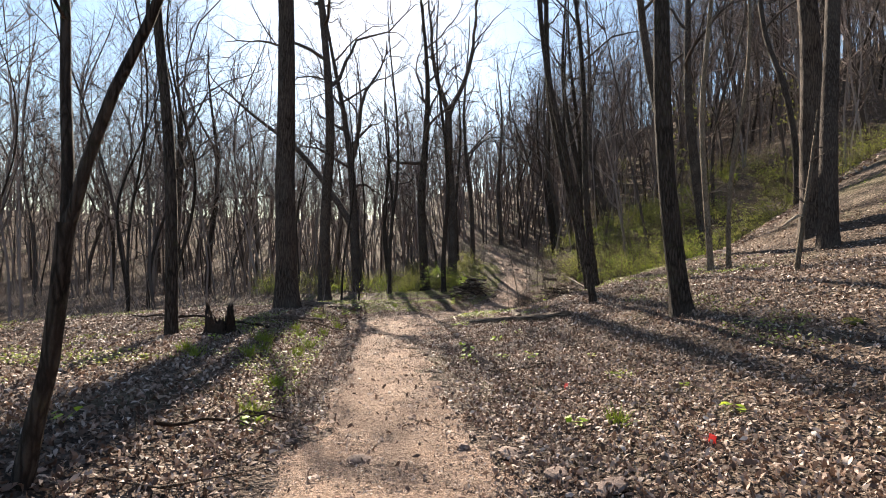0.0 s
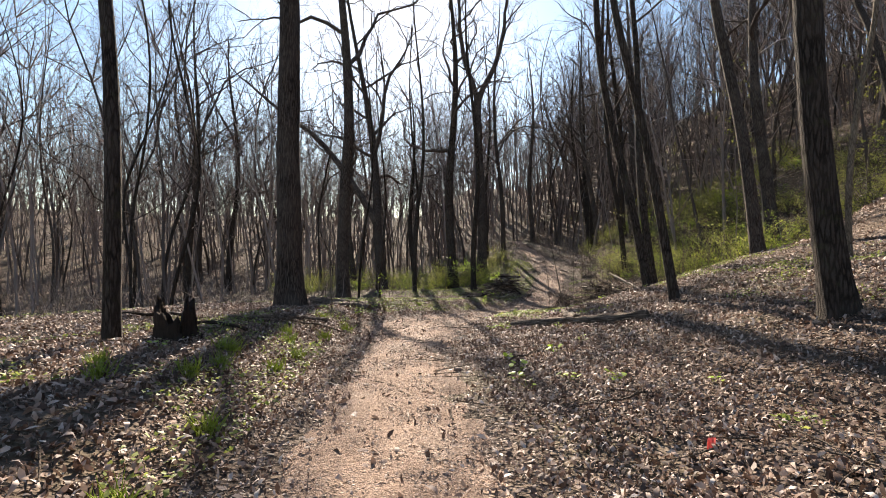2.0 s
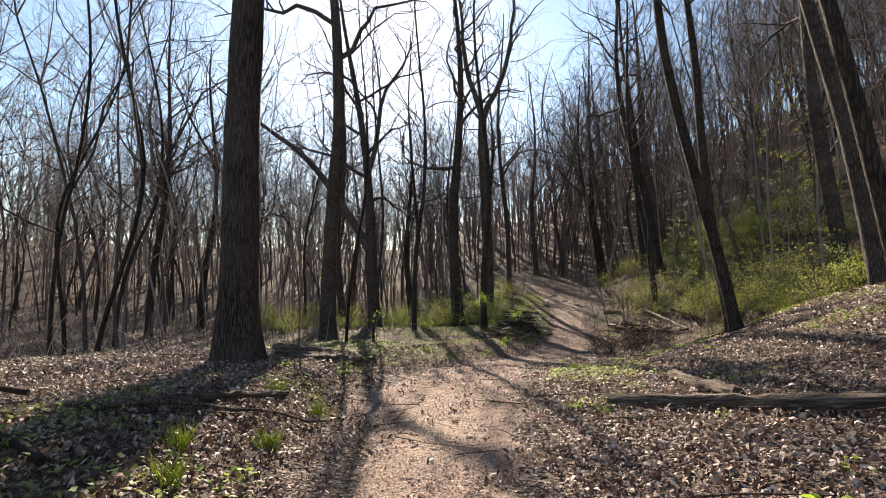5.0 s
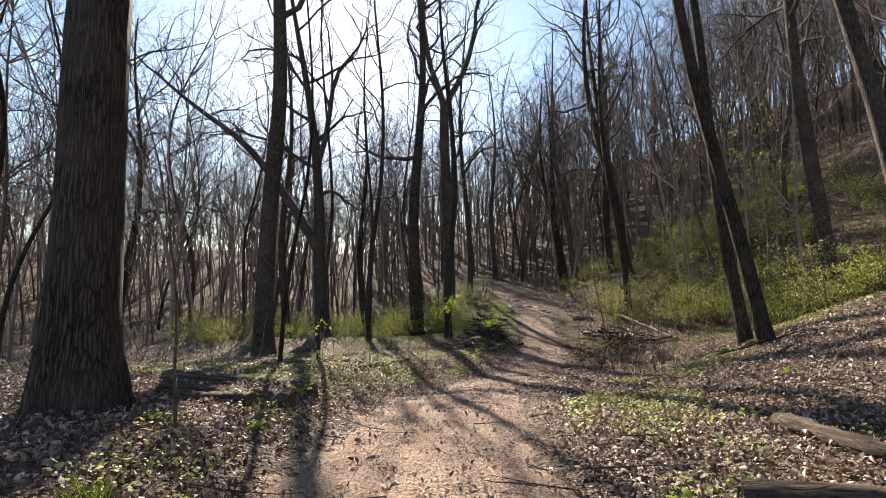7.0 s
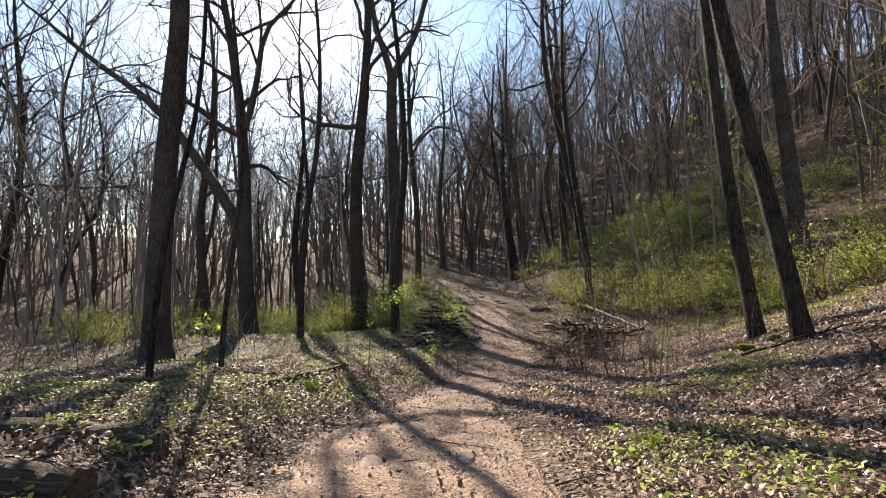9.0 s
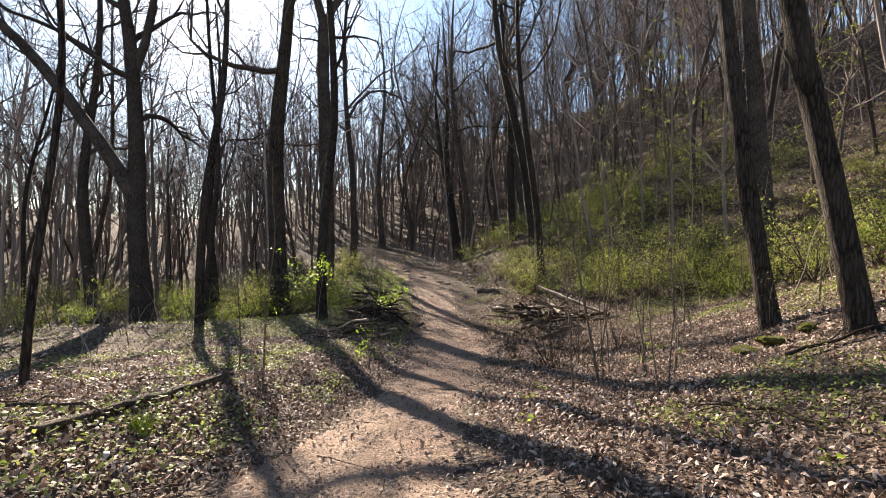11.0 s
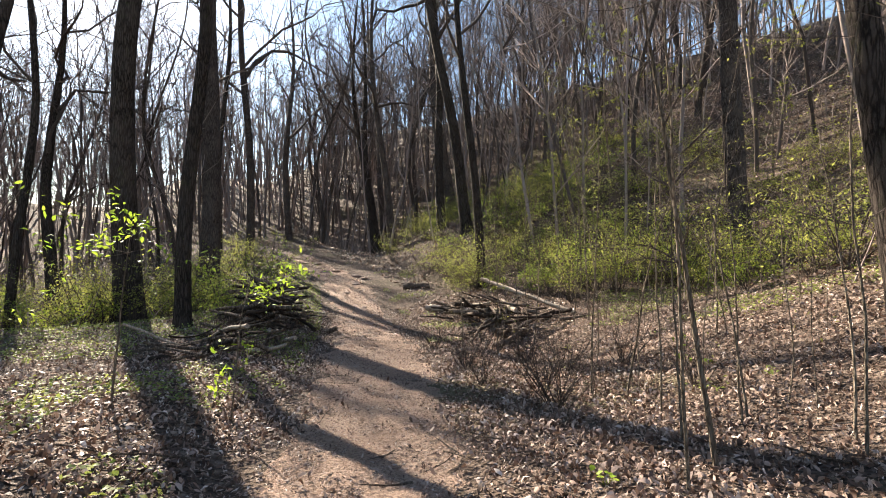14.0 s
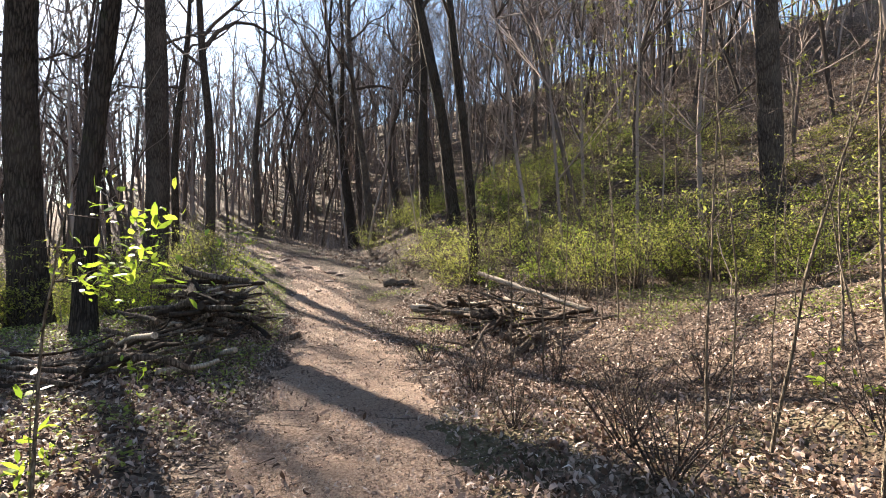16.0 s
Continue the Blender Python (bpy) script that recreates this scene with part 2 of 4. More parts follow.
# ---- mesh making ----
class Soup:
    """Gathers points and faces for one mesh."""

    def __init__(self):
        self.v, self.f, self.at = [], [], 0

    def add(self, verts, faces):
        self.v.append(np.asarray(verts, float).reshape(-1, 3))
        self.f.append(np.asarray(faces, int) + self.at)
        self.at += len(self.v[-1])

    def tube(self, path, radii, sides=6, cap=False):
        """A round, tapered limb along the path."""
        path, radii = np.asarray(path, float), np.asarray(radii, float)
        along = np.gradient(path, axis=0)
        along /= np.linalg.norm(along, axis=1)[:, None] + 1e-9
        ref = np.array((1.0, 0, 0)) if abs(along[0][0]) < 0.8 else np.array((0, 1.0, 0))
        side = np.cross(along, ref)
        side /= np.linalg.norm(side, axis=1)[:, None] + 1e-9
        up = np.cross(side, along)
        a = np.arange(sides) * 2 * np.pi / sides
        ring = np.cos(a)[None, :, None] * side[:, None] + np.sin(a)[None, :, None] * up[:, None]
        rr = radii[:, None, None] if radii.ndim == 1 else radii[:, :, None]
        verts = (path[:, None] + rr * ring).reshape(-1, 3)
        n = len(path)
        i, j = np.meshgrid(np.arange(n - 1), np.arange(sides), indexing="ij")
        j2 = (j + 1) % sides
        faces = np.stack((i * sides + j, i * sides + j2, (i + 1) * sides + j2, (i + 1) * sides + j), -1).reshape(-1, 4)
        self.add(verts, faces)
        if cap:
            for k0 in (0, n - 1):
                ringv = verts[k0 * sides:(k0 + 1) * sides]
                mid = ringv.mean(0)
                tri = [(s, (s + 1) % sides, sides, sides) if k0 else ((s + 1) % sides, s, sides, sides) for s in range(sides)]
                self.add(np.vstack((ringv, mid)), tri)

    def mesh(self, name, material, smooth=True):
        me = bpy.data.meshes.new(name)
        v = np.vstack(self.v)
        me.vertices.add(len(v))
        me.vertices.foreach_set("co", v.ravel())
        quads = [f for f in self.f if f.shape[1] == 4]
        tris = [f for f in self.f if f.shape[1] == 3]
        q = np.vstack(quads) if quads else np.zeros((0, 4), int)
        t = np.vstack(tris) if tris else np.zeros((0, 3), int)
        fan = q[:, 2] == q[:, 3]
        t, q = np.vstack((t, q[fan][:, :3])), q[~fan]
        me.loops.add(q.size + t.size)
        me.loops.foreach_set("vertex_index", np.concatenate((q.ravel(), t.ravel())))
        me.polygons.add(len(q) + len(t))
        me.polygons.foreach_set("loop_start", np.concatenate((np.arange(len(q)) * 4, q.size + np.arange(len(t)) * 3)))
        if smooth:
            me.polygons.foreach_set("use_smooth", np.ones(len(q) + len(t), bool))
        me.materials.append(material)
        me.update(calc_edges=True)
        return me


def part(name, soup, material, parent=None, label="", smooth=True):
    """One mesh object, under a thing or a part."""
    ob = new(name, soup.mesh(name, material, smooth) if isinstance(soup, Soup) else soup)
    if parent:
        ob.parent = parent
    return tagged(ob, label)


def thing(name, x, y, z, label, category, group=""):
    ob = new(name)
    ob.empty_display_size = 0.2
    ob.location = (x, y, z)
    return tagged(ob, label, category, group)


def leaves(soup, centres, sizes, rng, flat=0.6, width=0.55, curl=0.25, simple=False):
    """Pointed leaves of four triangles, folded on the midrib and curled, at the given centres."""
    n = len(centres)
    yaw, pitch, roll = rng.uniform(0, 2 * np.pi, n), rng.normal(0, flat, n), rng.normal(0, flat, n)
    w = width * rng.uniform(0.7, 1.25, n)
    c = curl * rng.uniform(-0.6, 1.4, n)
    zero = np.zeros(n)
    pts = np.stack([np.stack(p, -1) for p in (
        (zero - 0.5, zero, c * 0.3), (zero - 0.12, w * 0.5, c), (zero + 0.24, w * 0.38, c * 0.9),
        (zero + 0.5, zero, -c * 0.4), (zero + 0.24, -w * 0.38, c * 0.9), (zero - 0.12, -w * 0.5, c))], 1)
    pts *= np.asarray(sizes)[:, None, None]
    cp, sp, cr, sr, cy, sy = (f(a)[:, None] for a in (pitch, roll, yaw) for f in (np.cos, np.sin))
    x, y, z = pts[..., 0], pts[..., 1], pts[..., 2]
    y, z = y * cr - z * sr, y * sr + z * cr
    x, z = x * cp - z * sp, x * sp + z * cp
    x, y = x * cy - y * sy, x * sy + y * cy
    v = np.stack((x, y, z), -1) + np.asarray(centres)[:, None, :]
    if simple:
        v = v[:, (0, 2, 3, 5)]
        base = np.arange(n)[:, None] * 4
        soup.add(v.reshape(-1, 3), np.concatenate((base + np.array((0, 3, 1)), base + np.array((1, 3, 2)))))
        return
    base = np.arange(n)[:, None] * 6
    f = np.concatenate([base + np.array(t) for t in ((0, 5, 1), (1, 5, 4), (1, 4, 2), (2, 4, 3))])
    soup.add(v.reshape(-1, 3), f)


# ---- ground and trail ----
def spread(lo, a, b, hi, fine, grow):
    """Even steps from a to b, and growing ones outwards."""
    mid = np.arange(a, b, fine)
    out, s, p = [], fine, b
    while p < hi:
        out.append(p)
        s *= grow
        p += s
    out.append(hi)
    down, s, p = [], fine, a
    while p > lo:
        s *= grow
        p -= s
        down.append(max(p, lo))
    return np.array(down[::-1] + list(mid) + out)


def sheet(xs, ys, height):
    gx, gy = np.meshgrid(xs, ys)
    s = Soup()
    i, j = np.meshgrid(np.arange(len(ys) - 1), np.arange(len(xs) - 1), indexing="ij")
    n = len(xs)
    s.add(np.stack((gx, gy, height(gx, gy)), -1), np.stack((i * n + j, i * n + j + 1, (i + 1) * n + j + 1, (i + 1) * n + j), -1).reshape(-1, 4))
    return s


ground = part("ground", sheet(spread(-420, -7, 11, 420, 0.11, 1.05), spread(-110, -3, 40, 410, 0.13, 1.05), land), LITTER)
tagged(ground, "forest floor of brown fallen leaves rising to a hillside", "ground", kind="structure")

def broader(y):
    """How much the trail widens on each side."""
    return 0.38 * step(11, 13.5, y) * (1 - step(17.5, 20.5, y)) + 0.12 * step(21, 23, y) * (1 - step(28, 31, y))


s = Soup()
ys = np.arange(-6, 66, 0.065)
us = np.linspace(-1, 1, 45)
gu, gy = np.meshgrid(us, ys)
half = 0.9 + 0.1 * step(9, 13, gy) + 0.2 * vnoise(gy, np.sign(gu) * 9, 1.9, 7) + 0.16 * vnoise(gy, np.sign(gu) * 5, 0.5, 8) - 0.2 * step(40, 60, gy) + broader(gy)
gx = trail_x(gy) + gu * half
gz = land(gx, gy) + 0.035 - 0.075 * np.abs(gu) ** 5 + 0.022 * vnoise(gx, gy, 0.42, 9) + 0.016 * vnoise(gx, gy, 0.19, 10) + 0.010 * vnoise(gx, gy, 0.09, 11)
i, j = np.meshgrid(np.arange(len(ys) - 1), np.arange(44), indexing="ij")
s.add(np.stack((gx, gy, gz), -1), np.stack((i * 45 + j, i * 45 + j + 1, (i + 1) * 45 + j + 1, (i + 1) * 45 + j), -1).reshape(-1, 4))
trail = part("trail", s, DIRT)
tagged(trail, "trodden pinkish tan dirt footpath with grit and small stones", "trail", kind="structure")


# ---- trees ----
def wander(start, way, length, steps, rng, bend, rise=0.0):
    """A crooked path that sets off along way."""
    p, d = [np.array(start, float)], np.array(way, float)
    d /= np.linalg.norm(d)
    for _ in range(steps):
        d = d + rng.normal(0, bend, 3) + (0, 0, rise)
        d /= np.linalg.norm(d)
        p.append(p[-1] + d * length / steps)
    return np.array(p)


def limb(soup, start, way, length, r, rng, depth, fine):
    """A branch and the branches on it."""
    n = (3, 5, 8)[depth]
    path = wander(start, way, length, n, rng, (0.2, 0.28, 0.27)[depth], 0.07 if depth else 0.04)
    soup.tube(path, np.linspace(r, r * 0.22, n + 1), (3, 4, 5)[depth])
    if not depth:
        return
    for _ in range(fine[depth - 1]):
        at = rng.uniform(0.25, 0.98)
        i = min(int(at * n), n - 1)
        p = path[i] + (path[i + 1] - path[i]) * (at * n - i)
        d = path[i + 1] - path[i]
        d = d / np.linalg.norm(d) + rng.normal(0, 0.6, 3) + (0, 0, 0.15)
        limb(soup, p, d, length * rng.uniform(0.3, 0.55), max(r * 0.5 * (1 - 0.5 * at), 0.0055), rng, depth - 1, fine)


def tree_meshes(seed, height, r, lean=(0, 0), bow=(0, 0), clear=0.36, limbs=11, fine=(4, 5), sides=12, fork=0.0, flare=1.5, wob=0.014):
    """Trunk and crown of a bare broad-leaved tree that stands at the origin. lean: metres sideways a metre up, near the ground; bow: how much of it is taken back higher up."""
    rng = np.random.default_rng(seed)
    n = 36
    z = np.linspace(0, 1, n) ** 1.25 * height
    ph = rng.uniform(0, 6.28, 4)
    sway = height * wob * np.array((np.sin(z / height * 7 + ph[0]) - np.sin(ph[0]), np.sin(z / height * 6 + ph[1]) - np.sin(ph[1]))).T
    sway *= np.minimum(1, z / height * 3)[:, None]
    path = np.column_stack((lean[0] * z + bow[0] * z * z / height + sway[:, 0], lean[1] * z + bow[1] * z * z / height + sway[:, 1], z - 0.25))
    radii = r * (1 - 0.86 * (z / height) ** 1.1) + r * (flare - 1) * np.exp(-z / (1.6 * r + 0.05))
    a = np.arange(sides) * 2 * np.pi / sides
    lobes = 1 + 0.10 * np.exp(-z / (3 * r))[:, None] * np.sin(a * 4 + ph[2])[None] * flare + 0.035 * np.sin(a * 3 + ph[3] + z[:, None] * 1.3) + rng.normal(0, 0.018, (n, sides))
    trunk, crown = Soup(), Soup()
    trunk.tube(path, radii[:, None] * lobes, sides)

    def at(f):
        h = f * height
        return np.array([np.interp(h, z, path[:, i]) for i in range(3)]), np.interp(h, z, radii)
    turn = rng.uniform(0, 6.28)
    if fork:
        p, rr = at(fork)
        d = np.array((math.cos(turn) * 0.5, math.sin(turn) * 0.5, 1.2))
        limb(crown, p, d, height * (1 - fork) * 0.95, rr * 0.75, rng, 2, fine)
    for i in range(limbs):
        f = clear + (0.97 - clear) * (i + rng.uniform(0, 0.9)) / limbs
        p, rr = at(f)
        turn += 2.4 + rng.normal(0, 0.4)
        d = np.array((math.cos(turn), math.sin(turn), rng.uniform(0.5, 1.3)))
        limb(crown, p, d, height * rng.uniform(0.18, 0.36) * (1.25 - 0.6 * f), min(rr * 0.55, 0.14), rng, 2, fine)
    return trunk, crown


def tree(x, y, r, leanx=0.0, leany=0.0, height=24, seed=1, bark_mat=None, label="", bow=0.45, group="woodland trees", **more):
    """A tree of its own shape, at x, y."""
    t = thing("tree", x, y, float(land(x, y)), label or "tall bare grey-barked tree on the leaf-covered slope", "tree", group)
    trunk, crown = tree_meshes(seed, height, r * 0.9, (leanx, leany), (-leanx * bow, -leany * bow), **more)
    part("trunk", trunk, bark_mat or BARK, t)
    part("crown", crown, TWIG, t, "bare spring branches")
    return t


def lyre_tree(x, y):
    """A tall trunk that parts high up into two bowed arms."""
    rng = np.random.default_rng(19)
    t = thing("tree", x, y, float(land(x, y)), "tall tree that forks into a lyre shape", "tree", "woodland trees")
    trunk, crown = Soup(), Soup()
    a = np.arange(14) * 2 * np.pi / 14
    z = np.linspace(0, 1, 22) ** 1.2 * 15.6
    radii = 0.4 - 0.1 * z / 15.6 + 0.32 * np.exp(-z / 0.7)
    lobes = 1 + 0.05 * np.sin(a * 3 + z[:, None]) + rng.normal(0, 0.02, (22, 14))
    trunk.tube(np.column_stack((0.12 * np.sin(z * 0.35) - 0.012 * z, 0 * z, z - 0.3)), radii[:, None] * lobes, 14)
    part("trunk", trunk, BARK, t)
    for side, far_out in ((-1, 1.0), (1, 1.7)):
        arm = Soup()
        f = np.linspace(0, 1, 12)
        p = np.column_stack((-0.25 + side * far_out * np.sin(np.minimum(f * 2.6, 1.57)) + side * 0.9 * f, 0.2 * side * f, 14.6 + 11.5 * f))
        p[1:] += rng.normal(0, 0.07, (11, 3))
        arm.tube(p, np.linspace(0.24, 0.05, 12), 8)
        part("arm", arm, BARK, t)
        for i in range(3, 12):
            limb(crown, p[i], (rng.normal(side * 0.3, 0.6), rng.normal(0, 0.6), 1), rng.uniform(2.2, 4.5), 0.07, rng, 2 if i % 2 else 1, (5, 5))
    for i in range(5):
        b = i * 2.4
        limb(crown, (-0.1, 0, 9 + i * 1.2), (math.cos(b), math.sin(b), 0.8), rng.uniform(2, 4), 0.06, rng, 1, (5, 5))
    part("crown", crown, TWIG, t, "bare spring branches")


# trees beside the trail, from its start to its far end
rng = np.random.default_rng(11)
t = thing("tree", -2.56, 2.85, float(land(-2.56, 2.85)), "slender dark forked tree leaning over the leaf litter", "tree", "woodland trees")
trunk, crown = Soup(), Soup()
trunk.tube(((-0.03, 0, -0.15), (0, 0, 0.02), (0.07, 0, 0.35), (0.16, 0.01, 0.75), (0.22, 0, 1.15), (0.27, 0, 1.6)), (0.075, 0.062, 0.053, 0.05, 0.048, 0.05), 12)
for way, r in (((-0.09, 0.05, 1), 0.034), ((0.33, 0.0, 1), 0.036)):
    p = wander((0.27, 0, 1.52), way, 6.5, 14, rng, 0.06, 0.01)
    trunk.tube(p, np.linspace(r, 0.008, 15), 8)
    for i in range(3, 14, 2):
        limb(crown, p[i], (rng.normal(0, 1), rng.normal(0, 1), 0.7), rng.uniform(0.9, 1.7), 0.013, rng, 1, (5, 6))
part("trunk", trunk, BARK_DARK, t)
part("crown", crown, TWIG, t, "bare spring branches")
tree(-5.03, 8.68, 0.125, -0.002, 0, 18, 12, BARK_DARK, "straight slender dark tree beside a rotten stump", clear=0.32, limbs=9)
tree(-4.85, 14.65, 0.365, -0.03, -0.01, 27, 13, BARK_BIG, "massive straight tree with shaggy furrowed bark", bow=0.2, clear=0.5, sides=20, flare=1.55, wob=0.004)
tree(-6.55, 26.0, 0.36, -0.03, -0.01, 27, 14, BARK, "tall straight grey tree behind the old logs", clear=0.42)
leaner = tree(-6.65, 37.3, 0.46, -0.085, -0.02, 24, 15, BARK, "grey tree with a crooked trunk and one long leaning limb", bow=-0.35, clear=0.36, fork=0.45, wob=0.008)
s = Soup()
rng = np.random.default_rng(77)
p = wander((-0.42, 0, 5.3), (-0.53, 0.02, 0.85), 18, 14, rng, 0.05, 0.0)
s.tube(p, np.linspace(0.3, 0.06, 15), 9)
for i in range(5, 15):
    limb(s, p[i], (rng.normal(-0.4, 0.6), rng.normal(0, 0.6), 1), rng.uniform(2.5, 5), 0.06, rng, 1, (5, 6))
part("leaning_limb", s, BARK, leaner)
tree(-1.28, 34.3, 0.38, -0.03, 0, 25, 16, BARK_DARK, "straight dark tree beside a brush pile", clear=0.38)
tree(0.06, 30.75, 0.19, -0.04, 0, 20, 17, BARK_DARK, "thin dark tree beside a brush pile", clear=0.4, limbs=9)
tree(-5.25, 45.8, 0.3, -0.02, 0, 19, 18, BARK_DARK, "thin upright tree in the green undergrowth", clear=0.4, limbs=8)
lyre_tree(0.75, 40.7)
tree(3.88, 11.95, 0.105, -0.146, 0.06, 17, 20, BARK_DARK, "slender dark tree leaning towards the trail", clear=0.5, limbs=8)
tree(4.42, 8.6, 0.19, -0.125, 0.045, 24, 21, BARK_DARK, "stout dark tree with a flared foot on the bank", clear=0.5, sides=16, flare=1.6)
tree(6.05, 19.15, 0.17, -0.15, 0.08, 24, 22, BARK_DARK, "dark mossy tree leaning over the slope", clear=0.42, sides=14)
tree(6.97, 21.06, 0.175, -0.115, 0.09, 25, 23, BARK_DARK, "dark mossy leaning tree beside its twin", clear=0.42, sides=14)
tree(15.6, 27.7, 0.36, -0.06, 0.05, 25, 24, BARK, "tall grey tree on the green hillside", clear=0.45)
tree(9.75, 19.25, 0.24, -0.08, 0.06, 26, 25, BARK, "tall grey tree on the green hillside", clear=0.4)
tree(7.25, 12.65, 0.09, -0.032, 0.018, 16, 26, BARK_YOUNG, "thin brown tree on the leafy bank", clear=0.5, limbs=7)
tree(8.13, 13.32, 0.075, -0.01, 0.005, 15, 27, BARK_YOUNG, "thin brown tree on the leafy bank", clear=0.5, limbs=7)
tree(10.6, 12.9, 0.25, 0, 0, 25, 28, BARK, "tall tree with pale peeling bark on the bank", clear=0.45)
tree(11.6, 14.6, 0.36, -0.069, 0.03, 26, 29, BARK_BIG, "broad old tree with dark furrowed bark on the bank", clear=0.45)
tree(-4.0, 22.3, 0.06, 0.0, 0.0, 13, 46, BARK_DARK, "slim dark young tree beside the trail", clear=0.5, limbs=6, fine=(3, 3))
tree(-4.3, 19.8, 0.055, 0.03, 0.0, 12, 47, BARK_DARK, "slim dark young tree behind the old logs", clear=0.5, limbs=6, fine=(3, 3))
tree(10.2, 34.4, 0.2, -0.08, 0.05, 22, 30, BARK_DARK)
tree(-4.2, 36.0, 0.14, -0.01, 0, 21, 41, BARK_DARK)
tree(-21.0, 36.0, 0.26, 0.03, 0, 23, 42, BARK_DARK, fork=0.35, wob=0.02)
tree(-21.6, 43.0, 0.3, 0.02, 0, 23, 43, BARK_DARK, fork=0.4, wob=0.02)
tree(12.7, 42.6, 0.30, -0.089, 0.05, 25, 31, BARK_DARK, clear=0.4)
tree(12.65, 39.7, 0.34, -0.14, 0.08, 25, 32, BARK_DARK, clear=0.4)
tree(14.4, 57.5, 0.36, -0.12, 0.05, 25, 33, BARK_DARK)
tree(13.2, 54.5, 0.36, -0.17, 0.06, 22, 34, BARK_DARK)
tree(17.8, 50.0, 0.5, -0.14, 0.06, 27, 35, BARK)
tree(12.7, 49.8, 0.3, -0.117, 0.05, 25, 36, BARK)
tree(17.5, 64.0, 0.42, -0.15, 0.05, 26, 37, BARK)
tree(8.2, 65.5, 0.36, -0.03, 0, 26, 38, BARK)
tree(-9.8, 41.3, 0.32, -0.05, -0.01, 22, 39, BARK)
tree(3.0, 47.0, 0.26, -0.03, 0, 25, 44, BARK, fork=0.4)
tree(1.6, 50.5, 0.22, -0.02, 0, 24, 45, BARK_DARK)
tree(-3.5, 30.8, 0.145, -0.012, 0, 21, 40, BARK_DARK, clear=0.45)

# the rest of the wood: a few shapes, repeated
rng = np.random.default_rng(5)
TAKEN = [(o.location.x, o.location.y) for o in scene.objects if o.name.startswith("tree")]


def free(x, y, gap):
    return all((x - a) ** 2 + (y - b) ** 2 > gap * gap for a, b in TAKEN)


models = []
for i in range(7):
    m = tree(0, -60 - 8 * i, (0.1, 0.13, 0.17, 0.08, 0.21, 0.07, 0.14)[i], (-0.03, 0.02, -0.05, 0.0, -0.02, 0.04, -0.08)[i], 0.02, (22, 24, 26, 19, 27, 16, 24)[i], 60 + i,
             (BARK, BARK_DARK)[i % 2], "bare grey woodland tree with upswept branches", clear=(0.22, 0.3, 0.36, 0.2, 0.34, 0.24, 0.2)[i], wob=0.038, sides=8, fine=(5, 6), limbs=(12, 13, 14, 9, 14, 8, 13)[i], fork=(0, 0.4, 0.5, 0.3, 0, 0.42, 0.35)[i])
    models.append(m)
count = 0
while count < 135:
    x, y = rng.uniform(-48, 52), rng.uniform(12, 95)
    u = x - trail_x(y)
    if abs(u) < 3.5 or not free(x, y, 2.4) or abs(x) > 12 + y * 0.9 or (u > 0 and y < 19 and x < 13) or (-12 < u < 6 and y < 33) or (-14 < u < 0 and y < 55 and rng.uniform() < 0.7) or (2 < u < 15 and y < 42):
        continue
    TAKEN.append((x, y))
    k0 = int(rng.integers(0, 7))
    sc = rng.uniform(0.8, 1.15)
    copy_thing(models[k0], pose(x, y, float(land(x, y)), rng.normal(0, 2), rng.normal(-1.5 if u > 0 else 0, 2), rng.uniform(0, 360)) @ Matrix.Scale(sc, 4))
    count += 1

count = 0
while count < 34:
    x, y = rng.uniform(7, 40), rng.uniform(45, 92)
    if x - trail_x(y) < 5 or not free(x, y, 2.2):
        continue
    TAKEN.append((x, y))
    copy_thing(models[int(rng.integers(0, 7))], pose(x, y, float(land(x, y)), rng.normal(0, 2), rng.normal(-4, 3), rng.uniform(0, 360)) @ Matrix.Scale(rng.uniform(0.8, 1.15), 4))
    count += 1

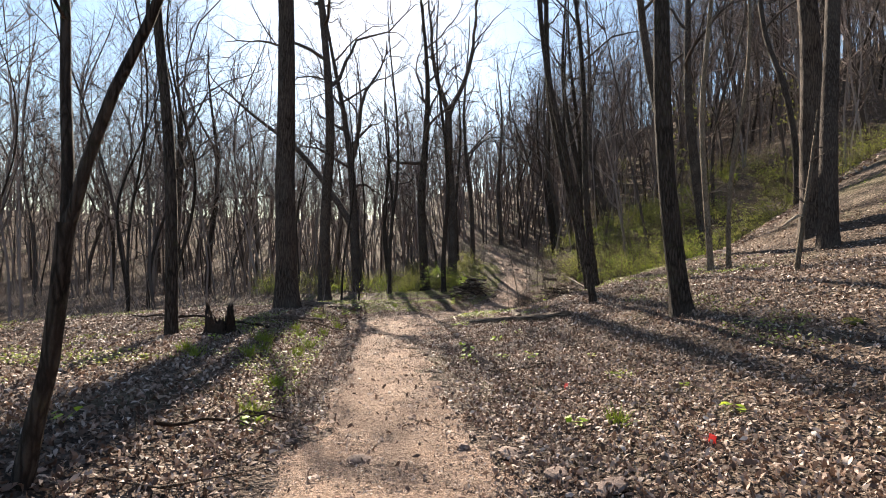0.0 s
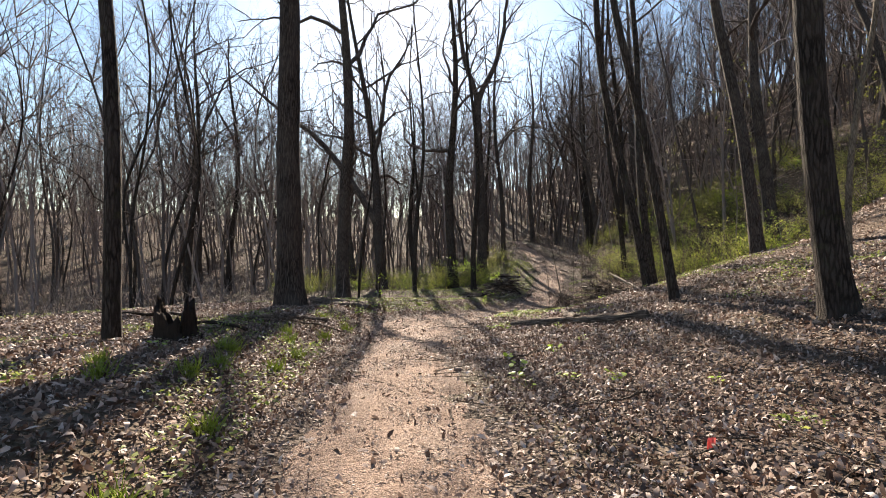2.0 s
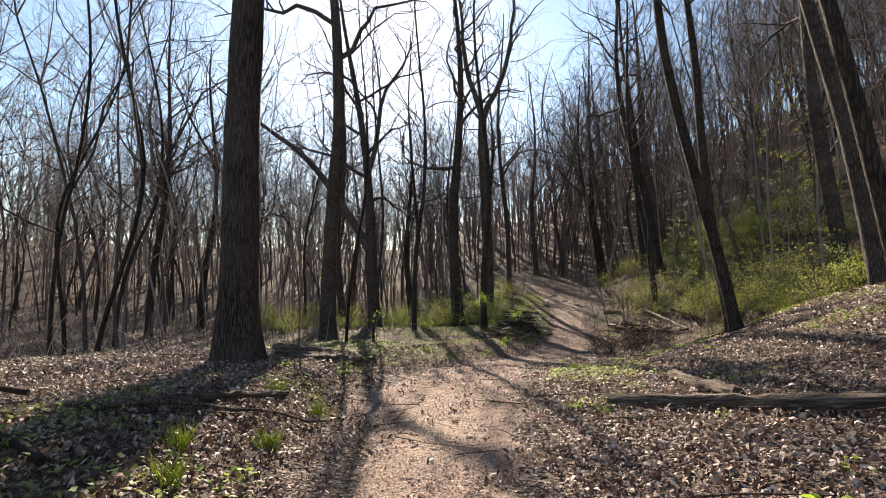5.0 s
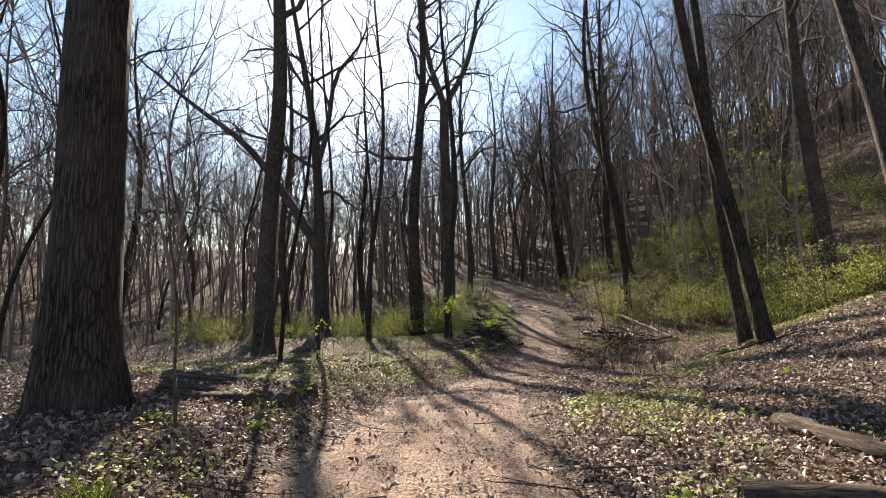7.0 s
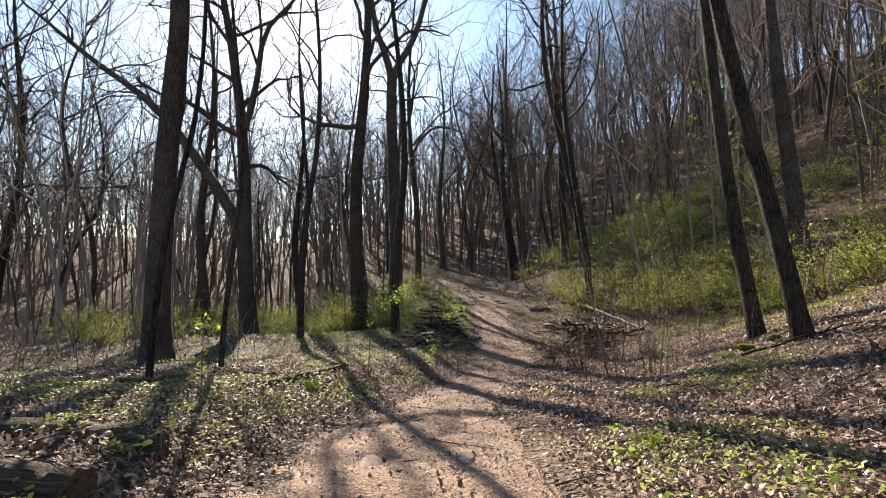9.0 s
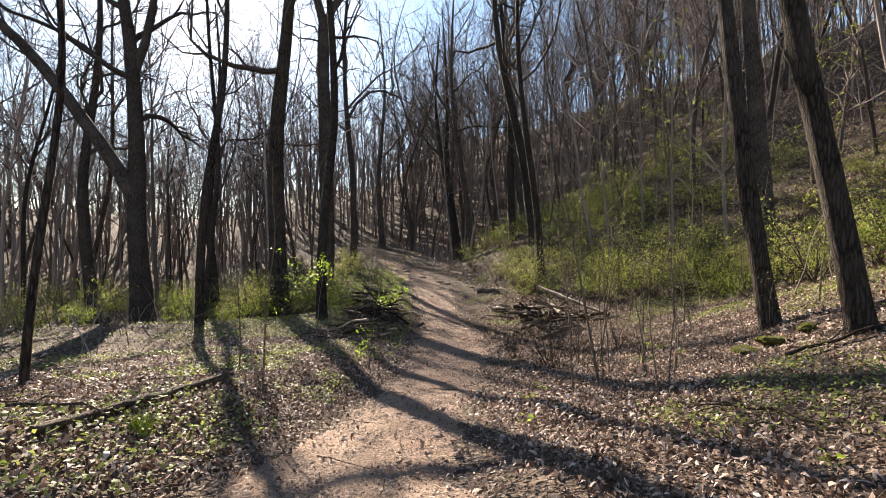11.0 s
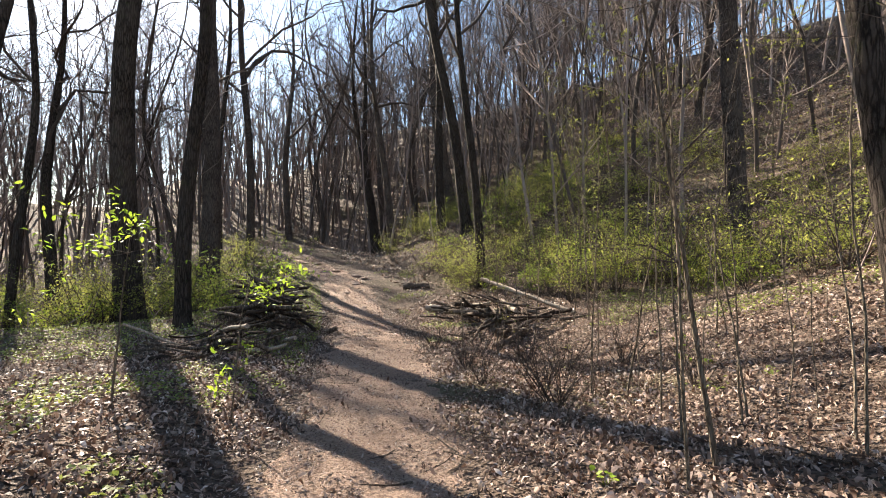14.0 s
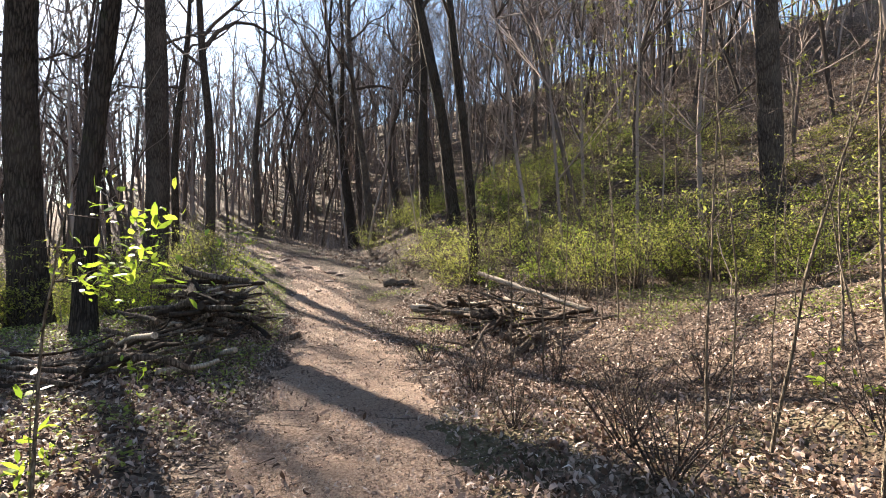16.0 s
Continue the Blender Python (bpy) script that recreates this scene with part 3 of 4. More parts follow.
# far woods, which nobody could count
far = Soup()
count = 0
while count < 2120:
    near = count < 950
    x, y = (rng.uniform(-75, 60) if count < 800 else rng.uniform(34, 78), rng.uniform(16, 85)) if near else (rng.uniform(-200, 160), rng.uniform(50, 210)) if count < 1950 else (rng.uniform(-25, 35), rng.uniform(62, 130))
    u = x - trail_x(y)
    dist = math.hypot(x, y - 10)
    open_left = (-14 < u < 0 and y < 38) or (-16 < u < 0 and y < 60 and rng.uniform() < 0.75)
    if (near and (dist < 26 or dist > (85 if count < 800 else 100))) or (not near and dist < (70 if count < 1950 else 52)) or abs(x) > 15 + y * 1.15 or (abs(u) < 4 and y < 66) or open_left or (0 < u < 8 and y < 40) or (3 < u < 18 and y < 44 and rng.uniform() < 0.5):
        continue
    h, r = rng.uniform(11, 25), rng.uniform(0.035, 0.13) if near else rng.uniform(0.1, 0.22)
    z0 = float(land(x, y)) - 0.3
    p = wander((x, y, z0), (rng.normal(-0.03, 0.06), rng.normal(0, 0.04), 1), h, 7, rng, 0.065, 0.03)
    far.tube(p, np.linspace(r, r * 0.2, 8), 4 if near else 3)
    for _ in range(10 if near else 9):
        i = int(rng.integers(2, 7))
        a = rng.uniform(0, 6.28)
        q = wander(p[i], (math.cos(a), math.sin(a), rng.uniform(0.5, 1.6)), h * rng.uniform(0.14, 0.32), 3, rng, 0.22, 0.1)
        far.tube(q, np.linspace(r * 0.4, 0.012, 4), 3)
        for _ in range(4 if near else 1):
            a = rng.uniform(0, 6.28)
            w = wander(q[int(rng.integers(1, 3))], (math.cos(a), math.sin(a), rng.uniform(0.4, 1.6)), h * rng.uniform(0.07, 0.16), 2, rng, 0.2, 0.1)
            far.tube(w, (0.016, 0.012, 0.007), 3)
    count += 1
tagged(part("far_woods", far, FAR_BARK), "grey bare woods far up the hill and across the valley", "woods", kind="stuff")

# dead brush and thin stems under the trees
brush = Soup()
count = 0
while count < 12000:
    x, y = rng.uniform(-60, 60), rng.uniform(15, 90)
    u = x - trail_x(y)
    if abs(x) > 14 + y or (-7 < u < 8 and y < 36) or abs(u) < 2.5 or (u < 0 and y < 24 and u > -13) or (u > 0 and y < 22) or (3 < u < 20 and y < 48 and rng.uniform() < 0.75) or (-12 < u < 0 and y < 46 and rng.uniform() < 0.5):
        continue
    h = rng.uniform(0.4, 2.6)
    p = wander((x, y, float(land(x, y)) - 0.1), (rng.normal(0, 0.5), rng.normal(0, 0.5), 1), h, 3, rng, 0.2)
    r = rng.uniform(0.006, 0.014) * (1 + math.hypot(x, y) / 60)
    brush.tube(p, (r, r * 0.8, r * 0.6, r * 0.3), 3)
    count += 1
tagged(part("dead_brush", brush, FAR_BARK), "grey tangle of dead stems under the trees", "brush", kind="stuff")

# ---- loose things on the ground ----
def log_thing(x0, y0, x1, y1, r, seed, label, material=None, lift=0.0, taper=0.85, name="log"):
    """A fallen trunk from one end to the other, with its sawn or broken ends and the stubs of branches."""
    rng = np.random.default_rng(seed)
    start = Vector((x0, y0, float(land(x0, y0)) + r * 0.72 + lift))
    way = Vector((x1, y1, float(land(x1, y1)) + r * taper * 0.72)) - start
    t = thing(name, 0, 0, 0, label, "log", "fallen logs")
    t.matrix_world = Matrix.Translation(start) @ way.to_track_quat("Z", "Y").to_matrix().to_4x4()
    n, sides = 18, 16
    f = np.linspace(0, 1, n)
    path = np.column_stack((0 * f, 0 * f, way.length * f))
    path[:, 0] += r * 0.4 * np.sin(f * 4 + seed)
    path[1:-1] += rng.normal(0, r * 0.14, (n - 2, 3))
    a = np.arange(sides) * 2 * np.pi / sides
    rr = r * (1 - (1 - taper) * f)[:, None] * (1 + rng.normal(0, 0.09, (n, sides)) + 0.1 * np.sin(a * 2 + seed)[None] + 0.06 * np.sin(a[None] * 3 + f[:, None] * 9))
    body = Soup()
    body.tube(path, rr, sides)
    part("bark", body, material or LOG, t)
    for i in range(1):
        s, q, b = Soup(), int(rng.integers(4, 15)), rng.uniform(0.3, 2.8)
        s.tube(wander(path[q], (math.cos(b), math.sin(b), 0.5), r * rng.uniform(1.3, 1.6), 3, rng, 0.1), (r * 0.3, r * 0.25, r * 0.2, r * 0.12), 6, cap=True)
        part("branch_stub", s, material or LOG, t)
    for e in (0, n - 1):
        ring = body.v[0][e * sides:(e + 1) * sides]
        mid = ring.mean(0)
        out = path[e] - path[1 if e == 0 else e - 1]
        out = out / np.linalg.norm(out)
        s = Soup()
        v = np.vstack((ring, mid + (ring - mid) * 0.8 + out * 0.004, mid + (ring - mid) * 0.4 - out * r * 0.25, mid - out * r * 0.4))
        q = []
        for j in range(sides):
            j2 = (j + 1) % sides
            q += [(j, j2, sides + j2, sides + j), (sides + j, sides + j2, 2 * sides + j2, 2 * sides + j), (2 * sides + j, 2 * sides + j2, 3 * sides, 3 * sides)]
        s.add(v, q)
        part("end_face", s, CUT, t, "weathered broken end", smooth=False)
    return t


log_thing(0.72, 12.6, 2.95, 10.9, 0.095, 1, "long grey fallen log lying beside the trail", lift=-0.04)
log_thing(2.08, 14.05, 2.0, 12.1, 0.09, 2, "weathered grey fallen log in the leaf litter", LOG, -0.04)
log_thing(-2.85, 16.5, -5.1, 16.75, 0.12, 3, "old dark log lying beside the trail")
log_thing(-2.98, 15.5, -4.6, 15.75, 0.125, 4, "old dark log with a hollowed end")
log_thing(-3.3, 15.05, -4.2, 15.3, 0.1, 5, "old dark log rotting beside the big tree")
log_thing(-1.6, 22.0, -2.65, 19.4, 0.055, 6, "dark broken branch on the mossy bank", LOG, name="fallen_branch")


def stump(x, y):
    """A rotten, hollow stump with splintered points."""
    rng = np.random.default_rng(8)
    t = thing("stump", x, y, float(land(x, y)), "black rotten tree stump with jagged splintered top", "stump")
    sides, n = 44, 9
    a = np.arange(sides) * 2 * np.pi / sides
    top = 0.44 + 0.10 * np.sin(a * 2 + 1) + rng.uniform(-0.14, 0.13, sides) * np.where(np.arange(sides) % 3, 0.5, 1.6) + 0.2 * np.exp(-((a - 3.3) / 0.25) ** 2) + 0.16 * np.exp(-((a - 4.6) / 0.2) ** 2)
    f = np.linspace(0, 1, n)[:, None]
    rad = (0.235 + 0.13 * np.exp(-f * 5)) * (1 + 0.1 * np.sin(a * 5)[None] * (1 - f) + rng.normal(0, 0.03, (n, sides)))
    outer = np.stack((rad * np.cos(a), rad * np.sin(a), f * top[None] - 0.08), -1)
    inner = np.stack((rad * 0.72 * np.cos(a), rad * 0.72 * np.sin(a), np.maximum(f * top[None] * 0.85, 0.05) - 0.06), -1)[::-1]
    v = np.concatenate((outer, inner))
    i, j = np.meshgrid(np.arange(2 * n - 1), np.arange(sides), indexing="ij")
    j2 = (j + 1) % sides
    s = Soup()
    s.add(v, np.stack((i * sides + j, i * sides + j2, (i + 1) * sides + j2, (i + 1) * sides + j), -1).reshape(-1, 4))
    part("shell", s, ROTTEN, t, smooth=False)
    r2 = Soup()
    for k0 in range(5):
        b = k0 * 1.26 + 0.4
        r2.tube(wander((0.2 * math.cos(b), 0.2 * math.sin(b), 0.06), (math.cos(b), math.sin(b), -0.35), 0.28, 4, rng, 0.1), (0.07, 0.055, 0.045, 0.03, 0.012), 6)
    part("root", r2, ROTTEN, t)
    t.scale = (1.0, 1.0, 1.0)


stump(-4.15, 8.7)


def stone(x, y, size, seed, label="flat pinkish stone bedded in the trail", flat=0.24):
    rng = np.random.default_rng(seed)
    bm = bmesh.new()
    bmesh.ops.create_icosphere(bm, subdivisions=2, radius=1)
    stretch = (rng.uniform(0.8, 1.3), rng.uniform(0.6, 1.0), flat)
    for v in bm.verts:
        q = v.co * (1 + 0.28 * noise.noise(v.co * 1.4 + Vector((seed * 3.1, 0, 0))))
        q = Vector([round(c * 2.2) / 2.2 * 0.45 + c * 0.55 for c in q])
        v.co = Vector((q.x * stretch[0], q.y * stretch[1], q.z * stretch[2])) * size
    me = bpy.data.meshes.new("stone")
    bm.to_mesh(me)
    bm.free()
    me.materials.append(STONE)
    ob = new("stone", me)
    ob.matrix_world = pose(x, y, float(land(x, y)) + 0.02 + size * flat * 0.2, rng.normal(0, 6), rng.normal(0, 6), rng.uniform(0, 360))
    return tagged(ob, label, "stone", "stones of the trail")


stone(0.58, 3.99, 0.11, 1)
stone(0.18, 4.12, 0.07, 2, "dark stone on the dirt trail", 0.6)
stone(0.86, 3.56, 0.12, 3)
stone(1.18, 3.30, 0.13, 4)
stone(-0.69, 3.85, 0.09, 5, "dark stone on the dirt trail", 0.5)
stone(-0.39, 16.65, 0.13, 6, "pale flat stone bedded in the trail", 0.3)
stone(-1.31, 14.0, 0.1, 7)
stone(-0.85, 18.3, 0.13, 8)
stone(-1.25, 16.7, 0.15, 9)
for i, (u, yy, size) in enumerate(((-0.3, 43.0, 0.3), (0.35, 43.4, 0.26), (0.0, 46.5, 0.32), (-0.5, 47.0, 0.25), (0.5, 39.0, 0.2), (1.05, 41.5, 0.3), (1.2, 40.6, 0.26), (-0.2, 37.0, 0.14), (0.2, 34.5, 0.13))):
    stone(float(trail_x(yy)) + u, yy, size, 300 + i, "dark flat rock ledge across the trail", 0.25)
for i in range(70):
    yy = rng.uniform(1.5, 27)
    stone(float(trail_x(yy)) + rng.uniform(-0.95, 0.95), yy, rng.uniform(0.025, 0.06), 20 + i, "small stone on the dirt trail", 0.55)


def marker_flag(x, y, turn, seed):
    """A small plastic flag on a wire, bent down to the leaves."""
    t = thing("marker_flag", x, y, float(land(x, y)), "pink plastic marker flag on a wire in fallen leaves", "flag", "marker flags")
    w = Soup()
    w.tube(((0, 0, -0.03), (0.01, 0, 0.05), (0.03, 0.01, 0.12), (0.07, 0.02, 0.15)), (0.0015,) * 4, 5)
    part("wire", w, WIRE, t)
    s = Soup()
    g = np.linspace(0, 1, 7)
    a, b = np.meshgrid(g, g)
    front = np.stack((0.05 + 0.085 * a, 0.012 * np.sin(a * 5 + seed) + 0.015 * b, 0.15 - 0.10 * b - 0.035 * a + 0.01 * np.sin(b * 4)), -1).reshape(-1, 3)
    i, j = np.meshgrid(np.arange(6), np.arange(6), indexing="ij")
    q = np.stack((i * 7 + j, i * 7 + j + 1, (i + 1) * 7 + j + 1, (i + 1) * 7 + j), -1).reshape(-1, 4)
    s.add(front, q)
    s.add(front + (0, 0.001, 0), q[:, ::-1])
    part("flag_sheet", s, PINK, t)
    t.rotation_euler = (0, 0, radians(turn))
    t.scale = (0.75, 0.75, 0.75)


marker_flag(2.2, 3.92, 10, 1)
marker_flag(1.64, 6.01, 120, 2)


# ---- undergrowth ----
def shrub_model(seed, height, width, stems, leaf_count, size, leaf_mat, label, twigs=5):
    rng = np.random.default_rng(seed)
    t = thing("shrub", 0, -60 - 5 * seed, 0, label, "shrub", "undergrowth shrubs")
    st, tips = Soup(), []
    for _ in range(stems):
        a = rng.uniform(0, 6.28)
        p = wander((rng.normal(0, 0.06 * width), rng.normal(0, 0.06 * width), -0.08), (math.cos(a) * width / height * 0.8, math.sin(a) * width / height * 0.8, 1), height * rng.uniform(0.6, 1.05), 6, rng, 0.13, 0.02)
        st.tube(p, np.linspace(0.011, 0.003, 7) * (0.6 + height * 0.3), 4)
        for _ in range(twigs):
            i = int(rng.integers(2, 7))
            q = wander(p[i], (rng.normal(0, 1), rng.normal(0, 1), 0.25), height * rng.uniform(0.18, 0.42), 3, rng, 0.22)
            st.tube(q, (0.005, 0.004, 0.003, 0.002), 3)
            tips += [q[1], q[2], q[3]]
        tips += [p[4], p[5], p[6]]
    tagged(part("stem", st, TWIG, t), kind="stuff")
    tips = np.array(tips)
    pick = tips[rng.integers(0, len(tips), leaf_count)] + rng.normal(0, 0.035 * height, (leaf_count, 3)) * (1, 1, 0.6)
    lf = Soup()
    leaves(lf, pick, size * rng.uniform(0.6, 1.3, leaf_count), rng, 0.7, 0.5, 0.1, True)
    tagged(part("foliage", lf, leaf_mat, t, "small fresh green leaves", smooth=False), kind="stuff")
    return t


SHRUBS = [shrub_model(1, 1.5, 1.3, 11, 900, 0.058, HAZE, "airy shrub with tiny yellow-green spring leaves"),
          shrub_model(2, 2.1, 1.5, 13, 1200, 0.06, HAZE, "airy shrub with tiny yellow-green spring leaves"),
          shrub_model(3, 1.1, 1.3, 10, 800, 0.062, GREEN, "low green shrub in new leaf"),
          shrub_model(4, 1.9, 1.6, 14, 1600, 0.062, GREEN, "dense green shrub in new leaf")]
count = 0
while count < 285:
    x, y = rng.uniform(-20, 32), rng.uniform(20, 58)
    u = x - trail_x(y)
    on_hill = 3.4 < u < 22 and y > 21 + max(0, 9 - u) * 1.1 and y < 47 and rng.uniform() < 1.3 - u / 24
    behind = -10 < u < -3.6 and 33 < y < 46
    left_woods = -22 < u < -9 and y > 31 and rng.uniform() < 0.25
    if not (on_hill or behind or left_woods) or (on_hill and float(vnoise(x, y, 4.5, 40)) < -0.25) or ((x - 8.0) ** 2 / 5 + (y - 30) ** 2 / 14 < 1):
        continue
    copy_thing(SHRUBS[int(rng.choice(4, p=(0.4, 0.3, 0.2, 0.1)))], pose(x, y, float(land(x, y)), 0, 0, rng.uniform(0, 360)) @ Matrix.Scale(rng.uniform(0.7, 1.3), 4))
    count += 1
bare = shrub_model(5, 1.2, 0.8, 16, 14, 0.03, HAZE, "bare reddish many-stemmed shrub in fallen leaves", 4)
for i, (x, y) in enumerate(((4.0, 23.2), (4.5, 26.1), (3.9, 24.7), (5.7, 25.0), (4.9, 28.2), (5.6, 22.6), (4.25, 23.7), (5.1, 24.3), (5.9, 26.2), (6.4, 24.4), (5.2, 26.9))):
    copy_thing(bare, pose(x, y, float(land(x, y)), 0, 0, 55 * i) @ Matrix.Scale((0.85, 0.75, 0.65, 0.8, 0.8, 0.8, 0.7, 0.75, 0.9, 0.8, 0.8)[i], 4))
copy_thing(SHRUBS[1], pose(1.9, 32.6, float(land(1.9, 32.6)), 0, 0, 20) @ Matrix.Scale(1.0, 4))
copy_thing(SHRUBS[3], pose(2.5, 34.0, float(land(2.5, 34.0)), 0, 0, 140))
copy_thing(SHRUBS[3], pose(0.9, 31.2, float(land(0.9, 31.2)), 0, 0, 250) @ Matrix.Scale(0.8, 4))


def sapling(x, y, height, r, seed, leaf_count=0, size=0.06, label="thin bare sapling in the leaf litter", leaf_mat=None, bend=0.05, lean=(0, 0), band=(0.4, 1.0), reach=0.15, up=0.5):
    rng = np.random.default_rng(seed)
    t = thing("sapling", x, y, float(land(x, y)), label, "sapling", "saplings")
    st = Soup()
    p = wander((0, 0, -0.08), (lean[0] + rng.normal(0, 0.04), lean[1] + rng.normal(0, 0.04), 1), height, 12, rng, bend, 0.02)
    st.tube(p, np.linspace(r, r * 0.25, 13), 6)
    part("stem", st, BARK_YOUNG, t)
    br, tips = Soup(), []
    for i in range(int(5 + height * 2.2)):
        j = int(rng.integers(int(12 * band[0]), 12))
        a = rng.uniform(0, 6.28)
        q = wander(p[j], (math.cos(a), math.sin(a), up * rng.uniform(0.2, 1.8)), height * reach * rng.uniform(0.5, 1.5), 4, rng, 0.2)
        br.tube(q, np.linspace(max(r * 0.3, 0.003), 0.0015, 5), 3)
        tips += [q[2], q[3], q[4]]
        for _ in range(2):
            w = wander(q[2], (rng.normal(0, 1), rng.normal(0, 1), 0.4), height * 0.06, 2, rng, 0.2)
            br.tube(w, (0.002, 0.0018, 0.001), 3)
            tips.append(w[2])
    tagged(part("twig", br, TWIG, t), kind="stuff")
    if leaf_count:
        tips = np.array(tips)
        c = tips[rng.integers(0, len(tips), leaf_count)] + rng.normal(0, 0.05, (leaf_count, 3))
        lf = Soup()
        leaves(lf, c, size * rng.uniform(0.6, 1.25, leaf_count), rng, 0.65, 0.38, 0.15)
        tagged(part("foliage", lf, leaf_mat or BRIGHT, t, "bright yellow-green new leaves", smooth=False), kind="stuff")
    return t


LEAFY = "young sapling with bright yellow-green new leaves"
sapling(-0.42, 24.4, 1.85, 0.014, 1, 260, 0.062, LEAFY, band=(0.82, 1), reach=0.38, up=0.12)
sapling(0.62, 24.35, 1.9, 0.012, 2, 200, 0.062, LEAFY, band=(0.8, 1), reach=0.36, up=0.1)
sapling(0.5, 24.9, 0.8, 0.008, 3, 30, 0.09, LEAFY)
sapling(0.9, 26.4, 0.7, 0.008, 4, 25, 0.09, LEAFY)
sapling(10.5, 30.9, 1.3, 0.01, 80, 26, 0.09, LEAFY)
sapling(12.4, 29.1, 1.2, 0.01, 81, 22, 0.09, LEAFY)
sapling(6.15, 23.2, 0.9, 0.008, 82, 14, 0.08, LEAFY)
sapling(-3.52, 13.85, 3.6, 0.016, 5)
sapling(-3.2, 18.5, 1.1, 0.01, 6, 30, 0.09, LEAFY)
sapling(3.49, 21.03, 5.0, 0.023, 7, label="slender pale sapling with bare side twigs", lean=(-0.12, 0.1))
sapling(4.68, 22.37, 3.2, 0.014, 8)
sapling(3.69, 20.07, 3.0, 0.012, 9)
sapling(2.95, 20.88, 3.6, 0.014, 10)
sapling(4.03, 21.68, 2.8, 0.012, 12)
sapling(6.34, 26.64, 3.6, 0.014, 13)
sapling(4.99, 23.1, 3.4, 0.016, 14)
sapling(4.5, 26.3, 2.8, 0.01, 15)
sapling(-1.62, 23.2, 3.4, 0.014, 16)
sapling(-1.17, 21.53, 3.0, 0.014, 17)
snag = sapling(7.4, 9.8, 3.6, 0.06, 18, label="small dead tree with a pale splintered branch")
s = Soup()
s.tube(((-0.32, -0.03, 0.92), (-0.2, -0.04, 1.02), (-0.02, -0.05, 1.14), (0.16, -0.04, 1.12)), (0.012, 0.026, 0.03, 0.01), 6, cap=True)
part("splintered_branch", s, PALE, snag, "pale broken wood")
sapling(8.8, 27.5, 5.5, 0.02, 19, 260, 0.06, "tall thin sapling with fresh yellow-green leaves", HAZE)
sapling(10.5, 29.5, 6.5, 0.025, 20, 320, 0.06, "tall thin sapling with fresh yellow-green leaves", HAZE)
sapling(13.5, 33, 8.5, 0.04, 21, 420, 0.08, "tall thin sapling with fresh yellow-green leaves", HAZE)
GREEN_TREE = "small understory tree with loose yellow-green new leaves"
sapling(20.0, 37.0, 10.5, 0.07, 22, 1300, 0.13, GREEN_TREE, HAZE, band=(0.3, 1), reach=0.2)
sapling(16.0, 31.0, 7.5, 0.05, 23, 700, 0.1, GREEN_TREE, HAZE, band=(0.3, 1), reach=0.2)
sapling(22.0, 30.0, 8.0, 0.05, 24, 800, 0.11, GREEN_TREE, HAZE, band=(0.3, 1), reach=0.2)
for i in range(66):
    while True:
        x, y = rng.uniform(2.5, 12), rng.uniform(19.5, 33)
        u = x - float(trail_x(y))
        if u > 2.4:
            break
    sapling(x, y, rng.uniform(1.2, 4.6), rng.uniform(0.006, 0.016), 40 + i, int(rng.integers(0, 3)) * 25, 0.04, "thin sapling among fallen leaves with sparse buds", HAZE)


def brush_pile(x, y, length, width, height, turn, count, seed, label):
    """Sticks and small logs thrown on a heap."""
    rng = np.random.default_rng(seed)
    t = thing("brush_pile", x, y, float(land(x, y)), label, "brush pile", "brush piles")
    ct, sn = math.cos(radians(turn)), math.sin(radians(turn))
    for i in range(count):
        f, g = rng.normal(0, 0.3), rng.normal(0, 0.3)
        lx, ly = f * length, g * width
        wx, wy = lx * ct - ly * sn, lx * sn + ly * ct
        z = float(land(x + wx, y + wy)) - float(land(x, y)) + 0.04 + height * max(0, 1 - (abs(f) * 1.4) ** 2 - (abs(g) * 1.4) ** 2) * rng.uniform(0.1, 1)
        a = radians(turn) + rng.normal(0, 0.85)
        ln = rng.uniform(0.5, 1.7)
        r = rng.uniform(0.012, 0.05) * (1.5 if rng.uniform() < 0.15 else 1)
        d = np.array((math.cos(a), math.sin(a), rng.normal(0, 0.2)))
        p = wander(np.array((wx, wy, z)) - d * ln / 2, d, ln, 5, rng, 0.09)
        s = Soup()
        s.tube(p, np.linspace(r, r * 0.6, 6), 6, cap=True)
        part("stick", s, (LOG, LOG, ROTTEN, PALE)[int(rng.choice(4, p=(0.4, 0.15, 0.3, 0.15)))], t)
    return t


